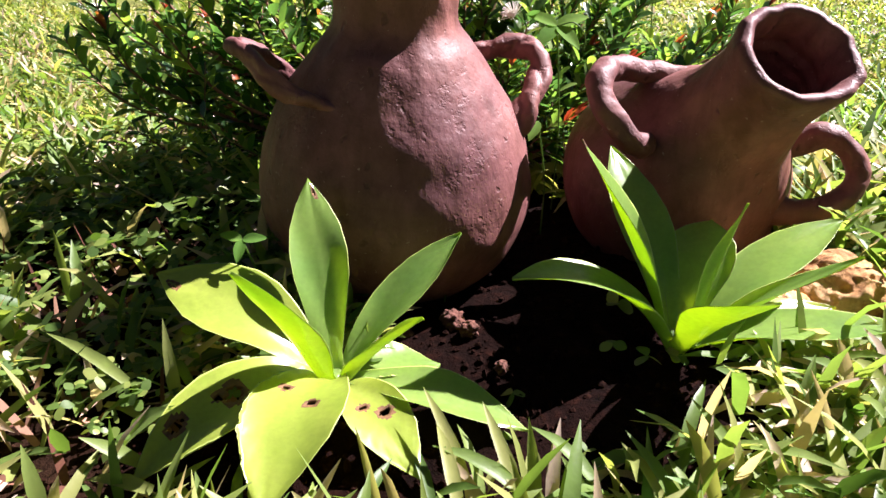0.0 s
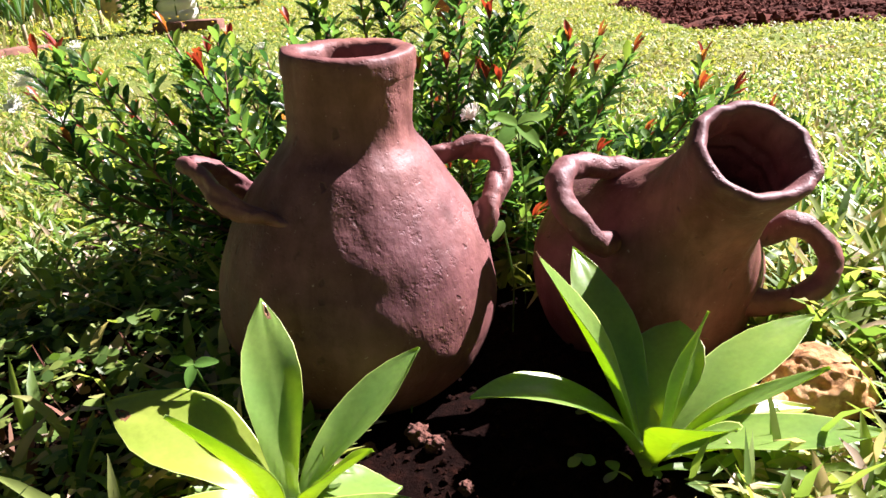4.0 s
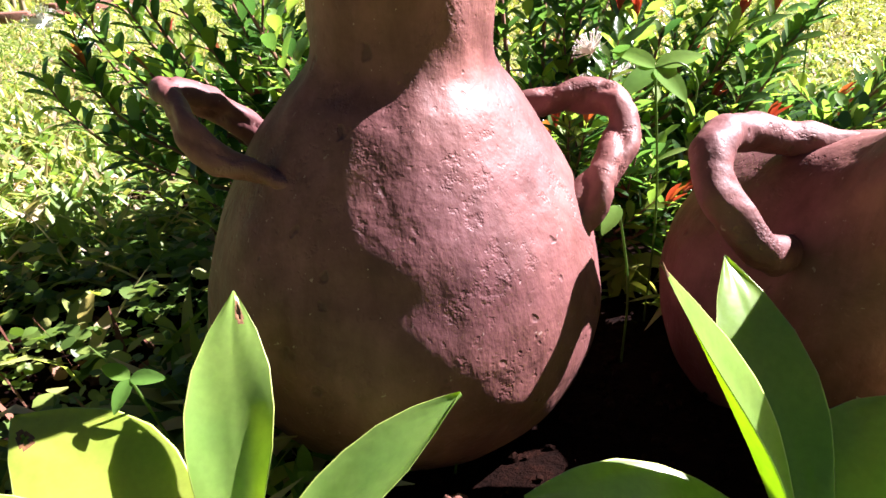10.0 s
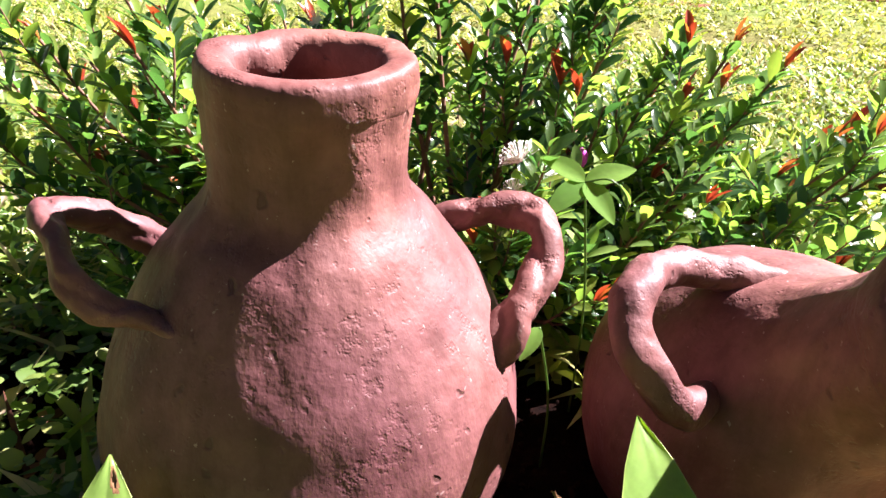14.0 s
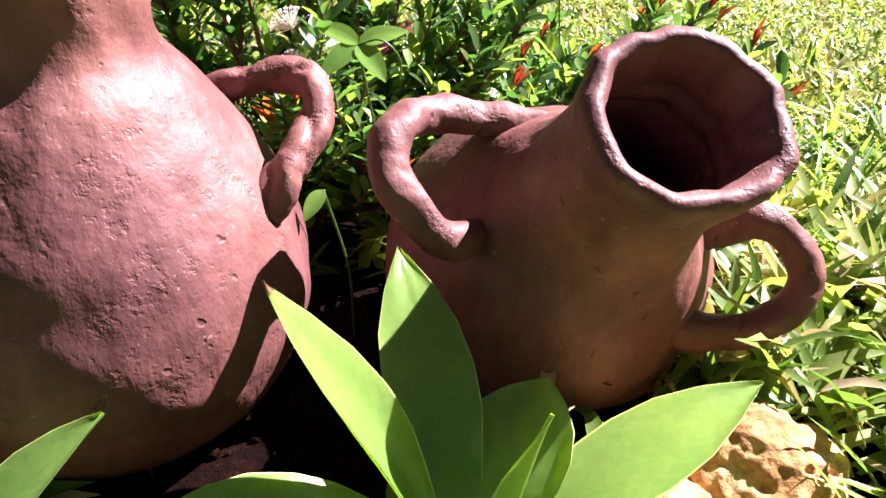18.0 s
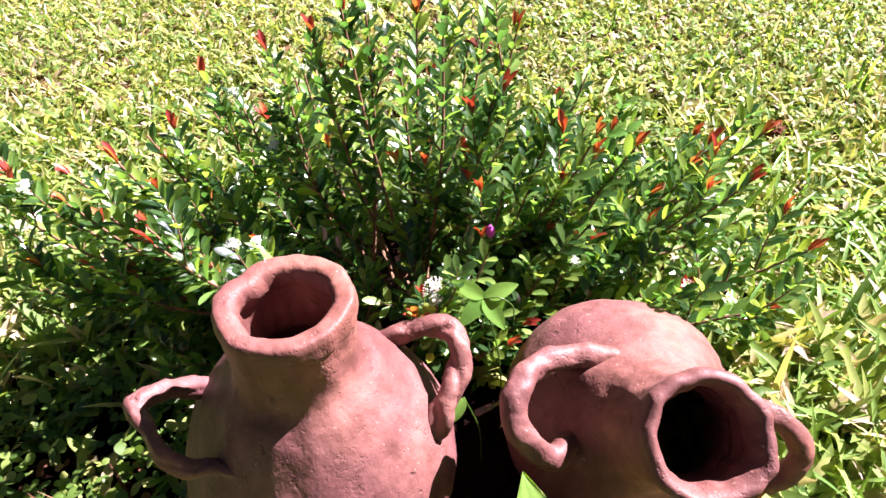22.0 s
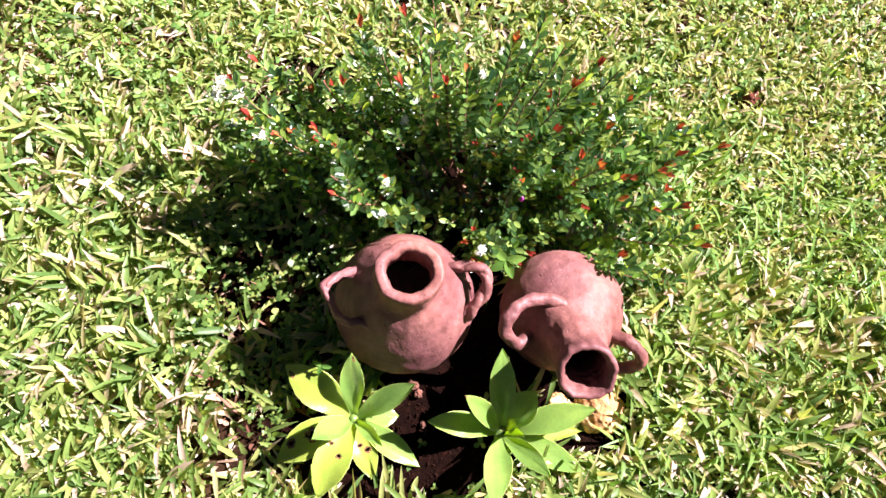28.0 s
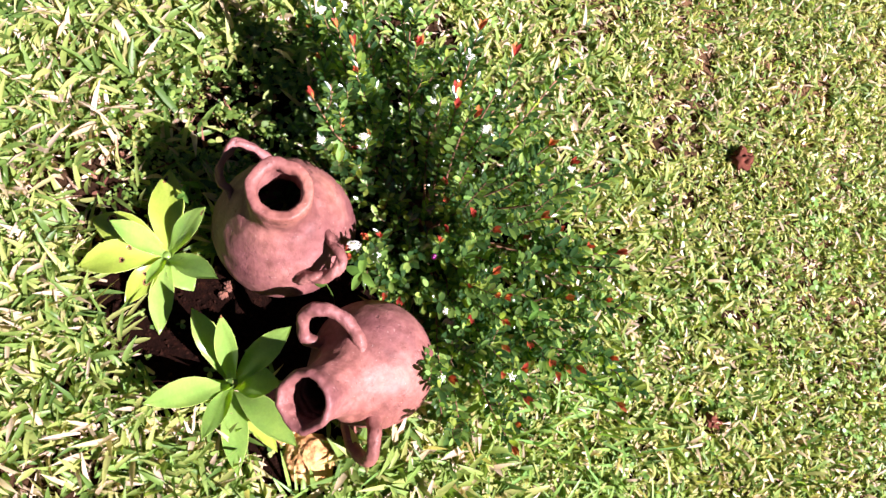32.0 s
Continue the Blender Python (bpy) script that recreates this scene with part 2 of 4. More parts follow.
LITTER = foliage("leaf_litter", [(0.0, (0.06, 0.022, 0.014)), (0.6, (0.20, 0.085, 0.055)), (1.0, (0.38, 0.22, 0.15))], 0.8, 0.12, 1.0, 0.15)
TREFOIL = foliage("trefoil_leaf", [(0.0, (0.10, 0.23, 0.045)), (1.0, (0.18, 0.31, 0.06))], 0.7, 0.5, 1.9, 0.05, "object")
CLOD = plain("damp_clod", (0.10, 0.036, 0.022), 0.95, 0.5, 60, 1.0)
# red soil crumbs made near-black, with the shade between the plants in the colour
SHADE_SOIL = plain("shade_dark_soil", (0.010, 0.0034, 0.002), 0.95, 0.6, 40, 1.0)
SHADE_SOIL.node_tree.nodes["Principled BSDF"].inputs["Specular IOR Level"].default_value = 0.05
TILLED = plain("tilled_soil", (0.085, 0.027, 0.018), 0.95, 0.5, 9, 1.0)
TILLED.node_tree.nodes["Principled BSDF"].inputs["Specular IOR Level"].default_value = 0.06
ASPHALT = plain("pale_road", (0.40, 0.38, 0.36), 0.9, 0.15, 2, 0.2)
SPOT = plain("brown_scar", (0.13, 0.06, 0.018), 0.8, 0.4, 120, 0.3)
MARGIN = plain("pale_leaf_margin", (0.33, 0.41, 0.09), 0.5, 0.15, 60, 0.1)

# ---- building helpers ----
HOME = {}


def mesh_of(name, bm, material, smooth=True):
    me = bpy.data.meshes.new(name)
    bm.normal_update()
    bm.to_mesh(me)
    bm.free()
    if smooth:
        me.polygons.foreach_set("use_smooth", [True] * len(me.polygons))
    me.materials.append(material)
    return me


def fast_mesh(name, verts, quads, material):
    """A mesh of many quads from arrays."""
    verts, quads = np.asarray(verts, np.float32).reshape(-1, 3), np.asarray(quads, np.int32).reshape(-1, 4)
    me = bpy.data.meshes.new(name)
    me.vertices.add(len(verts))
    me.vertices.foreach_set("co", verts.ravel())
    me.loops.add(quads.size)
    me.loops.foreach_set("vertex_index", quads.ravel())
    me.polygons.add(len(quads))
    me.polygons.foreach_set("loop_start", np.arange(len(quads), dtype=np.int32) * 4)
    me.polygons.foreach_set("use_smooth", np.ones(len(quads), bool))
    me.update(calc_edges=True)
    me.materials.append(material)
    return me


def thing(name, at, label, category, group="", kind=""):
    ob = new(name)
    ob.empty_display_size = 0.05
    ob.location = at
    HOME[ob] = Matrix.Translation(at)
    return tagged(ob, label, category, group, kind)


def part(name, bm, material, parent, label="", m=None):
    """One mesh under a thing or a part, built in world places (or at m)."""
    data = bm if isinstance(bm, bpy.types.Mesh) else mesh_of(name, bm, material)
    ob = new(name, data)
    ob.parent = parent
    ob.matrix_parent_inverse = HOME.get(parent, Matrix()).inverted()
    if m is not None:
        ob.matrix_basis = m
        HOME[ob] = m.copy()
    return tagged(ob, label)


def single(name, bm, material, label, category, group="", kind=""):
    data = bm if isinstance(bm, bpy.types.Mesh) else mesh_of(name, bm, material)
    return tagged(new(name, data), label, category, group, kind)


def bezier(points, n):
    """Points along a smooth line through the given ones."""
    P = [Vector(p) for p in points]
    P = [P[0] * 2 - P[1]] + P + [P[-1] * 2 - P[-2]]
    out = []
    for i in range(1, len(P) - 2):
        a, b, c, d = P[i - 1 : i + 3]
        for k in range(n):
            u = k / n
            out.append(0.5 * ((2 * b) + (c - a) * u + (2 * a - 5 * b + 4 * c - d) * u * u + (3 * b - a - 3 * c + d) * u ** 3))
    return out + [P[-2]]


def tube(bm, line, radius, sides=8, cap=True, rough=0.0, twist=0.0):
    """A tube along a line; radius is a number or a function of 0..1."""
    rings, side = [], None
    for i, p in enumerate(line):
        u = i / (len(line) - 1)
        d = (line[min(i + 1, len(line) - 1)] - line[max(i - 1, 0)]).normalized()
        ref = side if side is not None else (Vector((0, 0, 1)) if abs(d.z) < 0.9 else Vector((1, 0, 0)))
        side = (ref - d * ref.dot(d)).normalized()
        other = d.cross(side)
        r = radius(u) if callable(radius) else radius
        ring = []
        for k in range(sides):
            a = math.tau * k / sides
            rr = r
            if twist:
                rr *= 0.74 + 0.46 * abs(math.sin(a + twist * u)) ** 0.6
            q = p + (side * math.cos(a) + other * math.sin(a)) * rr
            if rough:
                q += noise.noise_vector(q * 45) * rough + noise.noise_vector(q * 120) * rough * 0.35
            ring.append(bm.verts.new(q))
        rings.append(ring)
    for A, B in zip(rings, rings[1:]):
        for k in range(sides):
            bm.faces.new((A[k], A[(k + 1) % sides], B[(k + 1) % sides], B[k]))
    if cap:
        bm.faces.new(rings[0][::-1])
        bm.faces.new(rings[-1])
    return bm


def revolve(bm, at, axis, profile, sides=72, lumps=0.0, seed=0.0, ends=False, bend=None):
    """A surface of revolution about an axis, pressed a little out of round as by hand."""
    q = Vector((0, 0, 1)).rotation_difference(Vector(axis).normalized())
    rings = []
    for h, r in profile:
        ring, turn = [], Matrix.Identity(3)
        if bend is not None:
            share = min(1.0, max(0.0, (h - bend[1]) / (bend[2] - bend[1])))
            swing = Vector(axis).normalized().rotation_difference(Vector(bend[0]).normalized())
            turn = Quaternion().slerp(swing, share).to_matrix()
        for k in range(sides):
            a = math.tau * k / sides
            v = Vector((math.cos(a), math.sin(a), 0))
            w = Vector((v.x * 0.11, v.y * 0.11, h))
            d = lumps * (noise.noise(w * 14 + Vector((seed, 0, 0))) + 0.45 * noise.noise(w * 38 + Vector((0, seed, 0))))
            ring.append(bm.verts.new(Vector(at) + q @ Vector((0, 0, h)) + turn @ (q @ (v * (r + d) + Vector((0, 0, 0.4 * d))))))
        rings.append(ring)
    for A, B in zip(rings, rings[1:]):
        for k in range(sides):
            bm.faces.new((A[k], A[(k + 1) % sides], B[(k + 1) % sides], B[k]))
    if ends:
        bm.faces.new(rings[0][::-1])
        bm.faces.new(rings[-1])
    return bm


def smooth_profile(points, n=6):
    return [(p.x, p.y) for p in bezier([(h, r, 0) for h, r in points], n)]


def box(bm, size, at, turn=0.0, bevel=0.004):
    r = bmesh.ops.create_cube(bm, size=1.0, matrix=pose(*at, 0, 0, turn) @ Matrix.Diagonal((*size, 1)))
    edges = list({e for v in r["verts"] for e in v.link_edges})
    bmesh.ops.bevel(bm, geom=edges, offset=bevel, segments=2, affect="EDGES", profile=0.5)
    return bm


def strips(at, az, el, length, width, bend, rows=4, taper=(0.75, 1.0, 0.8, 0.04), roll=None, fold=0.0):
    """Many blades as arrays: at (n, 3), headings and rises in radians, and how far each one bends over. Returns verts and quads."""
    n = len(az)
    s = np.zeros((n, rows, 3))
    p, th = at.copy(), el.copy()
    step = length / (rows - 1)
    for k in range(rows):
        s[:, k] = p
        p = p + (step * np.cos(th))[:, None] * np.c_[np.cos(az), np.sin(az), np.zeros(n)] + np.c_[np.zeros(n), np.zeros(n), step * np.sin(th)]
        th = th - bend / (rows - 1)
    side = np.c_[-np.sin(az), np.cos(az), np.zeros(n)]
    if roll is not None:
        side = side * np.cos(roll)[:, None] + np.c_[np.zeros(n), np.zeros(n), np.sin(roll)]
    w = width[:, None] * np.array(taper)[None, :] * 0.5
    if fold:
        drop = np.zeros_like(s)
        drop[..., 2] = -fold * w * 2
        v = np.stack([s - side[:, None] * w[..., None], s + drop, s + side[:, None] * w[..., None]], 2).reshape(n, rows * 3, 3)
        q = np.array([[3 * k + j, 3 * k + j + 1, 3 * k + j + 4, 3 * k + j + 3] for k in range(rows - 1) for j in (0, 1)])
        return v, (np.arange(n)[:, None, None] * rows * 3 + q[None]).reshape(-1, 4)
    v = np.stack([s - side[:, None] * w[..., None], s + side[:, None] * w[..., None]], 2).reshape(n, rows * 2, 3)
    q = np.array([[2 * k, 2 * k + 1, 2 * k + 3, 2 * k + 2] for k in range(rows - 1)])
    return v, (np.arange(n)[:, None, None] * rows * 2 + q[None]).reshape(-1, 4)


RNG = np.random.default_rng(7)


def ground_z(x, y):
    """The height of the soil."""
    x, y = np.asarray(x, float), np.asarray(y, float)
    z = -0.012 + 0.006 * np.sin(3.1 * x + 1.7 * y) * np.sin(2.3 * y - 0.8 * x) + 0.004 * np.sin(11 * x + 3) * np.sin(9 * y)
    z = z + 0.012 * np.exp(-((x - 0.1) ** 2 + (y - 0.72) ** 2) / 0.12)
    rise = np.maximum(0, y - 12.0)
    return z + 0.075 * rise ** 2 / (rise + 12.0)

# ---- ground ----
def spread(lo, hi, dense_lo, dense_hi, step, n):
    mid = np.arange(dense_lo, dense_hi + step, step)
    k = np.linspace(0, 1, n)[1:]
    return np.r_[(dense_lo - (dense_lo - lo) * k ** 2.2)[::-1], mid, dense_hi + (hi - dense_hi) * k ** 2.2]


def build_ground():
    xs, ys = spread(-400, 400, -1.2, 1.4, 0.03, 50), spread(-60, 700, -0.3, 2.2, 0.03, 60)
    X, Y = np.meshgrid(xs, ys)
    Z = ground_z(X, Y) + np.where((abs(X) < 3) & (Y < 4), RNG.normal(0, 0.0025, X.shape), 0)
    nx = len(xs)
    i, j = np.meshgrid(np.arange(nx - 1), np.arange(len(ys) - 1))
    a = (j * nx + i).ravel()
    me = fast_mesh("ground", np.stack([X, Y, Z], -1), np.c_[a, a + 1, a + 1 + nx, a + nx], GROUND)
    tagged(new("ground", me), "reddish garden soil, coloured near-black for shade round the jars, under sunlit lawn rising gently far off", "ground", kind="structure")


build_ground()


# ---- the two clay jars ----
def handle(jar, line, r, label, twist=0.0):
    bm = tube(bmesh.new(), bezier(line, 14), r, 26, True, 0.0030, twist)
    return part("handle", bm, CLAY, jar, label)


def upright_jar():
    base, axis = Vector((-0.045, 0.709, 0)), Vector((0.016, -0.018, 0.322)).normalized()
    jar = thing("clay_jar", base, "upright hand-built red clay jar with two handles, on bare soil", "jar", "clay jars")
    outer = [(-0.012, 0.07), (0.0, 0.092), (0.03, 0.118), (0.068, 0.1325), (0.1, 0.135), (0.133, 0.128), (0.166, 0.1145), (0.2, 0.094), (0.227, 0.0745), (0.240, 0.0632), (0.248, 0.0580), (0.257, 0.0555), (0.268, 0.0548), (0.29, 0.0548), (0.309, 0.0565)]
    inner = [(0.309, 0.0405), (0.27, 0.0395), (0.245, 0.043), (0.225, 0.058), (0.19, 0.082), (0.14, 0.108), (0.09, 0.116), (0.03, 0.098), (0.006, 0.01)]
    part("body", revolve(bmesh.new(), base, axis, smooth_profile(outer, 7) + smooth_profile(inner, 3), 110, 0.0038, 3.1), CLAY, jar)
    rim = [(0.296, 0.0530), (0.303, 0.0562), (0.312, 0.0568), (0.318, 0.0566), (0.3225, 0.0545), (0.3235, 0.049), (0.322, 0.0415), (0.316, 0.0370), (0.306, 0.0362), (0.296, 0.040)]
    part("rim", revolve(bmesh.new(), base, axis, smooth_profile(rim, 5), 110, 0.0044, 3.1), CLAY, jar, "flat worn rim")
    handle(jar, [(-0.112, 0.726, 0.172), (-0.135, 0.708, 0.195), (-0.157, 0.684, 0.221), (-0.169, 0.657, 0.236), (-0.153, 0.634, 0.230), (-0.135, 0.616, 0.217), (-0.117, 0.613, 0.203), (-0.100, 0.622, 0.195), (-0.082, 0.618, 0.188), (-0.064, 0.618, 0.182)], lambda u: 0.0094 - 0.0018 * min(1, u / 0.5) - 0.0040 * max(0, u - 0.66) / 0.34, "looped handle, bent outward and smeared into the wall", 9.0)
    handle(jar, [(0.008, 0.756, 0.188), (0.040, 0.760, 0.203), (0.063, 0.766, 0.208), (0.086, 0.766, 0.209), (0.103, 0.752, 0.203), (0.104, 0.732, 0.189), (0.095, 0.712, 0.175), (0.085, 0.696, 0.160), (0.071, 0.690, 0.142), (0.056, 0.690, 0.120), (0.036, 0.694, 0.098)], lambda u: 0.0100 + 0.006 * max(0, u - 0.5), "handle twisted like rope", 17.0)


def leaning_jar():
    base, mouth = Vector((0.250, 0.822, 0.012)), Vector((0.306, 0.617, 0.232))
    axis = (mouth - base).normalized()
    jar = thing("clay_jar", base, "red clay jar lying tilted with its mouth propped up over stones", "jar", "clay jars")
    outer = [(-0.014, 0.03), (-0.008, 0.072), (0.01, 0.100), (0.04, 0.118), (0.075, 0.122), (0.11, 0.1135), (0.145, 0.0945), (0.176, 0.0735), (0.196, 0.0615), (0.214, 0.0550), (0.232, 0.0512), (0.256, 0.0490), (0.284, 0.0502)]
    inner = [(0.284, 0.0405), (0.279, 0.0425), (0.272, 0.0395), (0.262, 0.0420), (0.254, 0.0392), (0.244, 0.0420), (0.236, 0.0400), (0.21, 0.044), (0.165, 0.06), (0.13, 0.082), (0.08, 0.105), (0.03, 0.104), (0.0, 0.06), (-0.006, 0.008)]
    neck_bend = ((0.07, -0.62, 0.78), 0.19, 0.30)
    part("body", revolve(bmesh.new(), base, axis, smooth_profile(outer, 7) + smooth_profile(inner, 3), 110, 0.0036, 5.7, bend=neck_bend), CLAY, jar)
    rim = [(0.270, 0.0475), (0.277, 0.0502), (0.286, 0.0514), (0.294, 0.0522), (0.301, 0.0506), (0.3035, 0.0450), (0.300, 0.0400), (0.290, 0.0370), (0.278, 0.0366), (0.268, 0.039)]
    part("rim", revolve(bmesh.new(), base, axis, smooth_profile(rim, 5), 110, 0.0048, 5.7, bend=neck_bend), CLAY, jar, "uneven flared lip")
    handle(jar, [(0.272, 0.742, 0.166), (0.240, 0.748, 0.179), (0.205, 0.745, 0.187), (0.174, 0.725, 0.195), (0.157, 0.697, 0.193), (0.155, 0.677, 0.177), (0.167, 0.668, 0.157), (0.187, 0.667, 0.138), (0.202, 0.686, 0.130), (0.216, 0.712, 0.120)], lambda u: 0.0122 + 0.003 * max(0, 1 - 5 * u) - 0.003 * max(0, u - 0.8) / 0.2, "smooth looped handle")
    handle(jar, [(0.335, 0.740, 0.098), (0.377, 0.730, 0.116), (0.397, 0.722, 0.123), (0.417, 0.714, 0.111), (0.427, 0.704, 0.090), (0.416, 0.695, 0.070), (0.391, 0.689, 0.058), (0.360, 0.693, 0.053), (0.325, 0.705, 0.058)], lambda u: 0.0122 + 0.005 * (2 * u - 1) ** 4, "smooth looped handle")


upright_jar()
leaning_jar()

# ---- agaves ----
LEAF_U = (0.0, 0.12, 0.3, 0.5, 0.62, 0.75, 0.87, 0.95, 1.0)
LEAF_W = (0.40, 0.38, 0.66, 0.95, 1.0, 0.88, 0.56, 0.24, 0.02)


def agave_leaf(base, tip, half, rise, fold=0.35, lean=0.0, holes=(), bites=0.0, seed=0, dead_tip=0):
    """A fleshy leaf: a channelled blade of some thickness on a curved rib, with a short point."""
    b, t = Vector(base), Vector(tip)
    d = t - b
    ctrl = b + d * 0.45 + Vector((-d.x * 0.12, -d.y * 0.12, rise))
    flat = Vector((d.x, d.y, 0)).normalized()
    side0 = Vector((flat.y, -flat.x, 0))
    rows, cols, bm, rnd = 64, 26, bmesh.new(), random.Random(seed)
    across = [-1, -0.97] + [k * 0.08 for k in range(-11, 12)] + [0.97, 1]
    top, low = [], []
    nick = [rnd.random() for _ in range(rows + 1)]
    for i in range(rows + 1):
        u = i / rows
        p = b * (1 - u) ** 2 + ctrl * 2 * u * (1 - u) + t * u * u
        tan = ((ctrl - b) * (1 - u) + (t - ctrl) * u).normalized()
        side = (side0 - tan * side0.dot(tan)).normalized()
        nor = side.cross(tan).normalized()
        if lean:
            r = Matrix.Rotation(lean * (0.3 + 0.7 * u), 3, tan)
            side, nor = r @ side, r @ nor
        w = half * float(np.interp(u, LEAF_U, LEAF_W))
        cup = fold * (1 - 0.55 * u)
        th = 0.0045 * (1 - u) ** 1.2 + 0.0007
        A, B = [], []
        for k in range(cols + 1):
            v = across[k]
            ww = w
            if bites and abs(v) > 0.98 and 0.35 < u < 0.92 and v * (seed % 2 - 0.5) < 0:
                ww = w * (1 - bites * nick[i])
            wave = 0.0016 * math.sin(9 * u + 3 * v + seed) * abs(v)
            if 0 < i < rows and abs(v) < 0.9:
                v += 0.02 * math.sin(7.3 * i + 5.1 * k + seed)
            q = p + side * (ww * v * (1 - 0.12 * cup)) + nor * (w * cup * v * v + wave)
            A.append(bm.verts.new(q))
            B.append(bm.verts.new(q - nor * th * (1 - 0.85 * v * v)))
        top.append(A)
        low.append(B)
    spots = [(u * rows, 2 + (v + 0.9) / 1.8 * (cols - 4), rnd.uniform(1.1, 2.2)) for u, v in holes]
    ring = lambda i, k: min([math.hypot(i + 0.5 - x, (k + 0.5 - y) * 0.8) / r for x, y, r in spots] or [9])
    gone = {(i, k) for i in range(rows) for k in range(1, cols - 1) if ring(i, k) < 0.9}
    for i in range(rows):
        for k in range(cols):
            if (i, k) in gone:
                for (x, y), p, q in (((i - 1, k), (i, k), (i, k + 1)), ((i + 1, k), (i + 1, k + 1), (i + 1, k)), ((i, k - 1), (i + 1, k), (i, k)), ((i, k + 1), (i, k + 1), (i + 1, k + 1))):
                    if (x, y) not in gone:
                        bm.faces.new((top[p[0]][p[1]], top[q[0]][q[1]], low[q[0]][q[1]], low[p[0]][p[1]])).material_index = 2
                continue
            skin = 2 if i >= rows - 2 * dead_tip or ring(i, k) < 1.6 else 1 if k in (0, cols - 1) else 0
            bm.faces.new((top[i][k], top[i][k + 1], top[i + 1][k + 1], top[i + 1][k])).material_index = skin
            bm.faces.new((low[i][k + 1], low[i][k], low[i + 1][k], low[i + 1][k + 1])).material_index = skin
        bm.faces.new((top[i][0], top[i + 1][0], low[i + 1][0], low[i][0]))
        bm.faces.new((top[i][cols], low[i][cols], low[i + 1][cols], top[i + 1][cols]))
    return bm


def agave(at, label, leaves):
    plant = thing("agave", at, label, "succulent", "agaves before the jars")
    bm = tube(bmesh.new(), [Vector(at) + Vector((0, 0, z)) for z in (-0.04, -0.02, -0.002, 0.006)], lambda u: 0.011 - 0.003 * u, 10)
    part("stem", bm, AGAVE, plant)
    for i, (tip, half, rise, old, extra) in enumerate(leaves):
        d = Vector((tip[0] - at[0], tip[1] - at[1], 0)).normalized() * 0.006
        bm = agave_leaf(Vector(at) + d, tip, half, rise, seed=i, **extra)
        ob = part("leaf", bm, AGAVE_OLD if old else AGAVE, plant, "older yellowing leaf with insect holes" if old else "")
        ob.data.materials.append(MARGIN)
        ob.data.materials.append(SPOT)
    return plant


agave((-0.083, 0.479, 0.012), "young agave with pale green leaves and insect-bitten edges", [
    ((-0.105, 0.574, 0.145), 0.0235, 0.012, False, {"fold": 0.3, "holes": ((0.93, 0.4),)}),
    ((-0.227, 0.535, 0.081), 0.0365, 0.030, True, {"fold": 0.2, "lean": -0.32, "holes": ((0.9, -0.4),)}),
    ((0.020, 0.556, 0.101), 0.0235, 0.008, False, {"fold": 0.4}),
    ((-0.202, 0.368, 0.014), 0.036, 0.055, True, {"holes": ((0.55, 0.1), (0.58, 0.1), (0.55, 0.25), (0.62, 0.3), (0.8, 0.5)), "bites": 0.12}),
    ((-0.108, 0.322, 0.030), 0.036, 0.058, True, {"holes": ((0.55, -0.25), (0.45, 0.5)), "bites": 0.1}),
    ((0.063, 0.422, 0.006), 0.024, 0.024, False, {}),
    ((0.000, 0.506, 0.006), 0.028, 0.012, False, {"bites": 0.15}),
    ((-0.016, 0.379, 0.003), 0.025, 0.028, True, {"holes": ((0.5, 0.2), (0.6, -0.3))}),
    ((-0.130, 0.410, 0.146), 0.024, 0.000, False, {"fold": 0.45}),
    ((-0.011, 0.433, 0.096), 0.013, 0.000, False, {"fold": 0.7}),
])
agave((0.199, 0.522, 0.010), "young agave with broad blue-green leaves lit from behind", [
    ((0.111, 0.541, 0.185), 0.0205, 0.010, False, {"fold": 0.5, "dead_tip": 1}),
    ((0.160, 0.650, 0.142), 0.026, 0.015, False, {"fold": 0.3}),
    ((0.358, 0.594, 0.088), 0.0275, 0.024, False, {"fold": 0.2}),
    ((0.056, 0.496, 0.090), 0.0245, 0.052, False, {"fold": 0.35}),
    ((0.243, 0.600, 0.088), 0.031, 0.028, False, {"fold": 0.25}),
    ((0.229, 0.503, 0.146), 0.012, 0.000, False, {"fold": 0.8}),
    ((0.202, 0.377, 0.136), 0.0275, 0.000, False, {"fold": 0.4}),
    ((0.292, 0.449, 0.127), 0.0195, 0.000, False, {"fold": 0.35}),
    ((0.365, 0.482, 0.046), 0.0255, 0.014, False, {"fold": 0.3}),
    ((0.350, 0.560, 0.018), 0.0210, 0.016, True, {}),
])


# ---- stones ----
def stone(at, size, label, seed, pits):
    bm = bmesh.new()
    bmesh.ops.create_icosphere(bm, subdivisions=6, radius=1.0)
    rnd = random.Random(seed)
    holes = []
    for _ in range(pits):
        a, z = rnd.gauss(-0.7, 0.45), rnd.uniform(0.45, 0.92)
        r = math.sqrt(1 - z * z)
        holes.append((Vector((r * math.cos(a), r * math.sin(a), z)), rnd.choice((0.04, 0.05, 0.06, 0.07, 0.09))))
    for v in bm.verts:
        n = v.co.normalized()
        d = 1 + 0.22 * noise.noise(n * 1.3 + Vector((seed, 0, 0))) + 0.10 * noise.noise(n * 3.5 + Vector((0, seed, 0))) + 0.03 * noise.noise(n * 9)
        for c, r in holes:
            k = (n - c).length / r
            if k < 1.3:
                d -= 0.07 * max(0, 1 - k ** 4 / 2.5) * (r / 0.13) ** 0.5
        v.co = Vector(at) + Vector((n.x * size[0], n.y * size[1], n.z * size[2])) * d
    single("stone", bm, STONE, label, "stone", "stones under the jar")


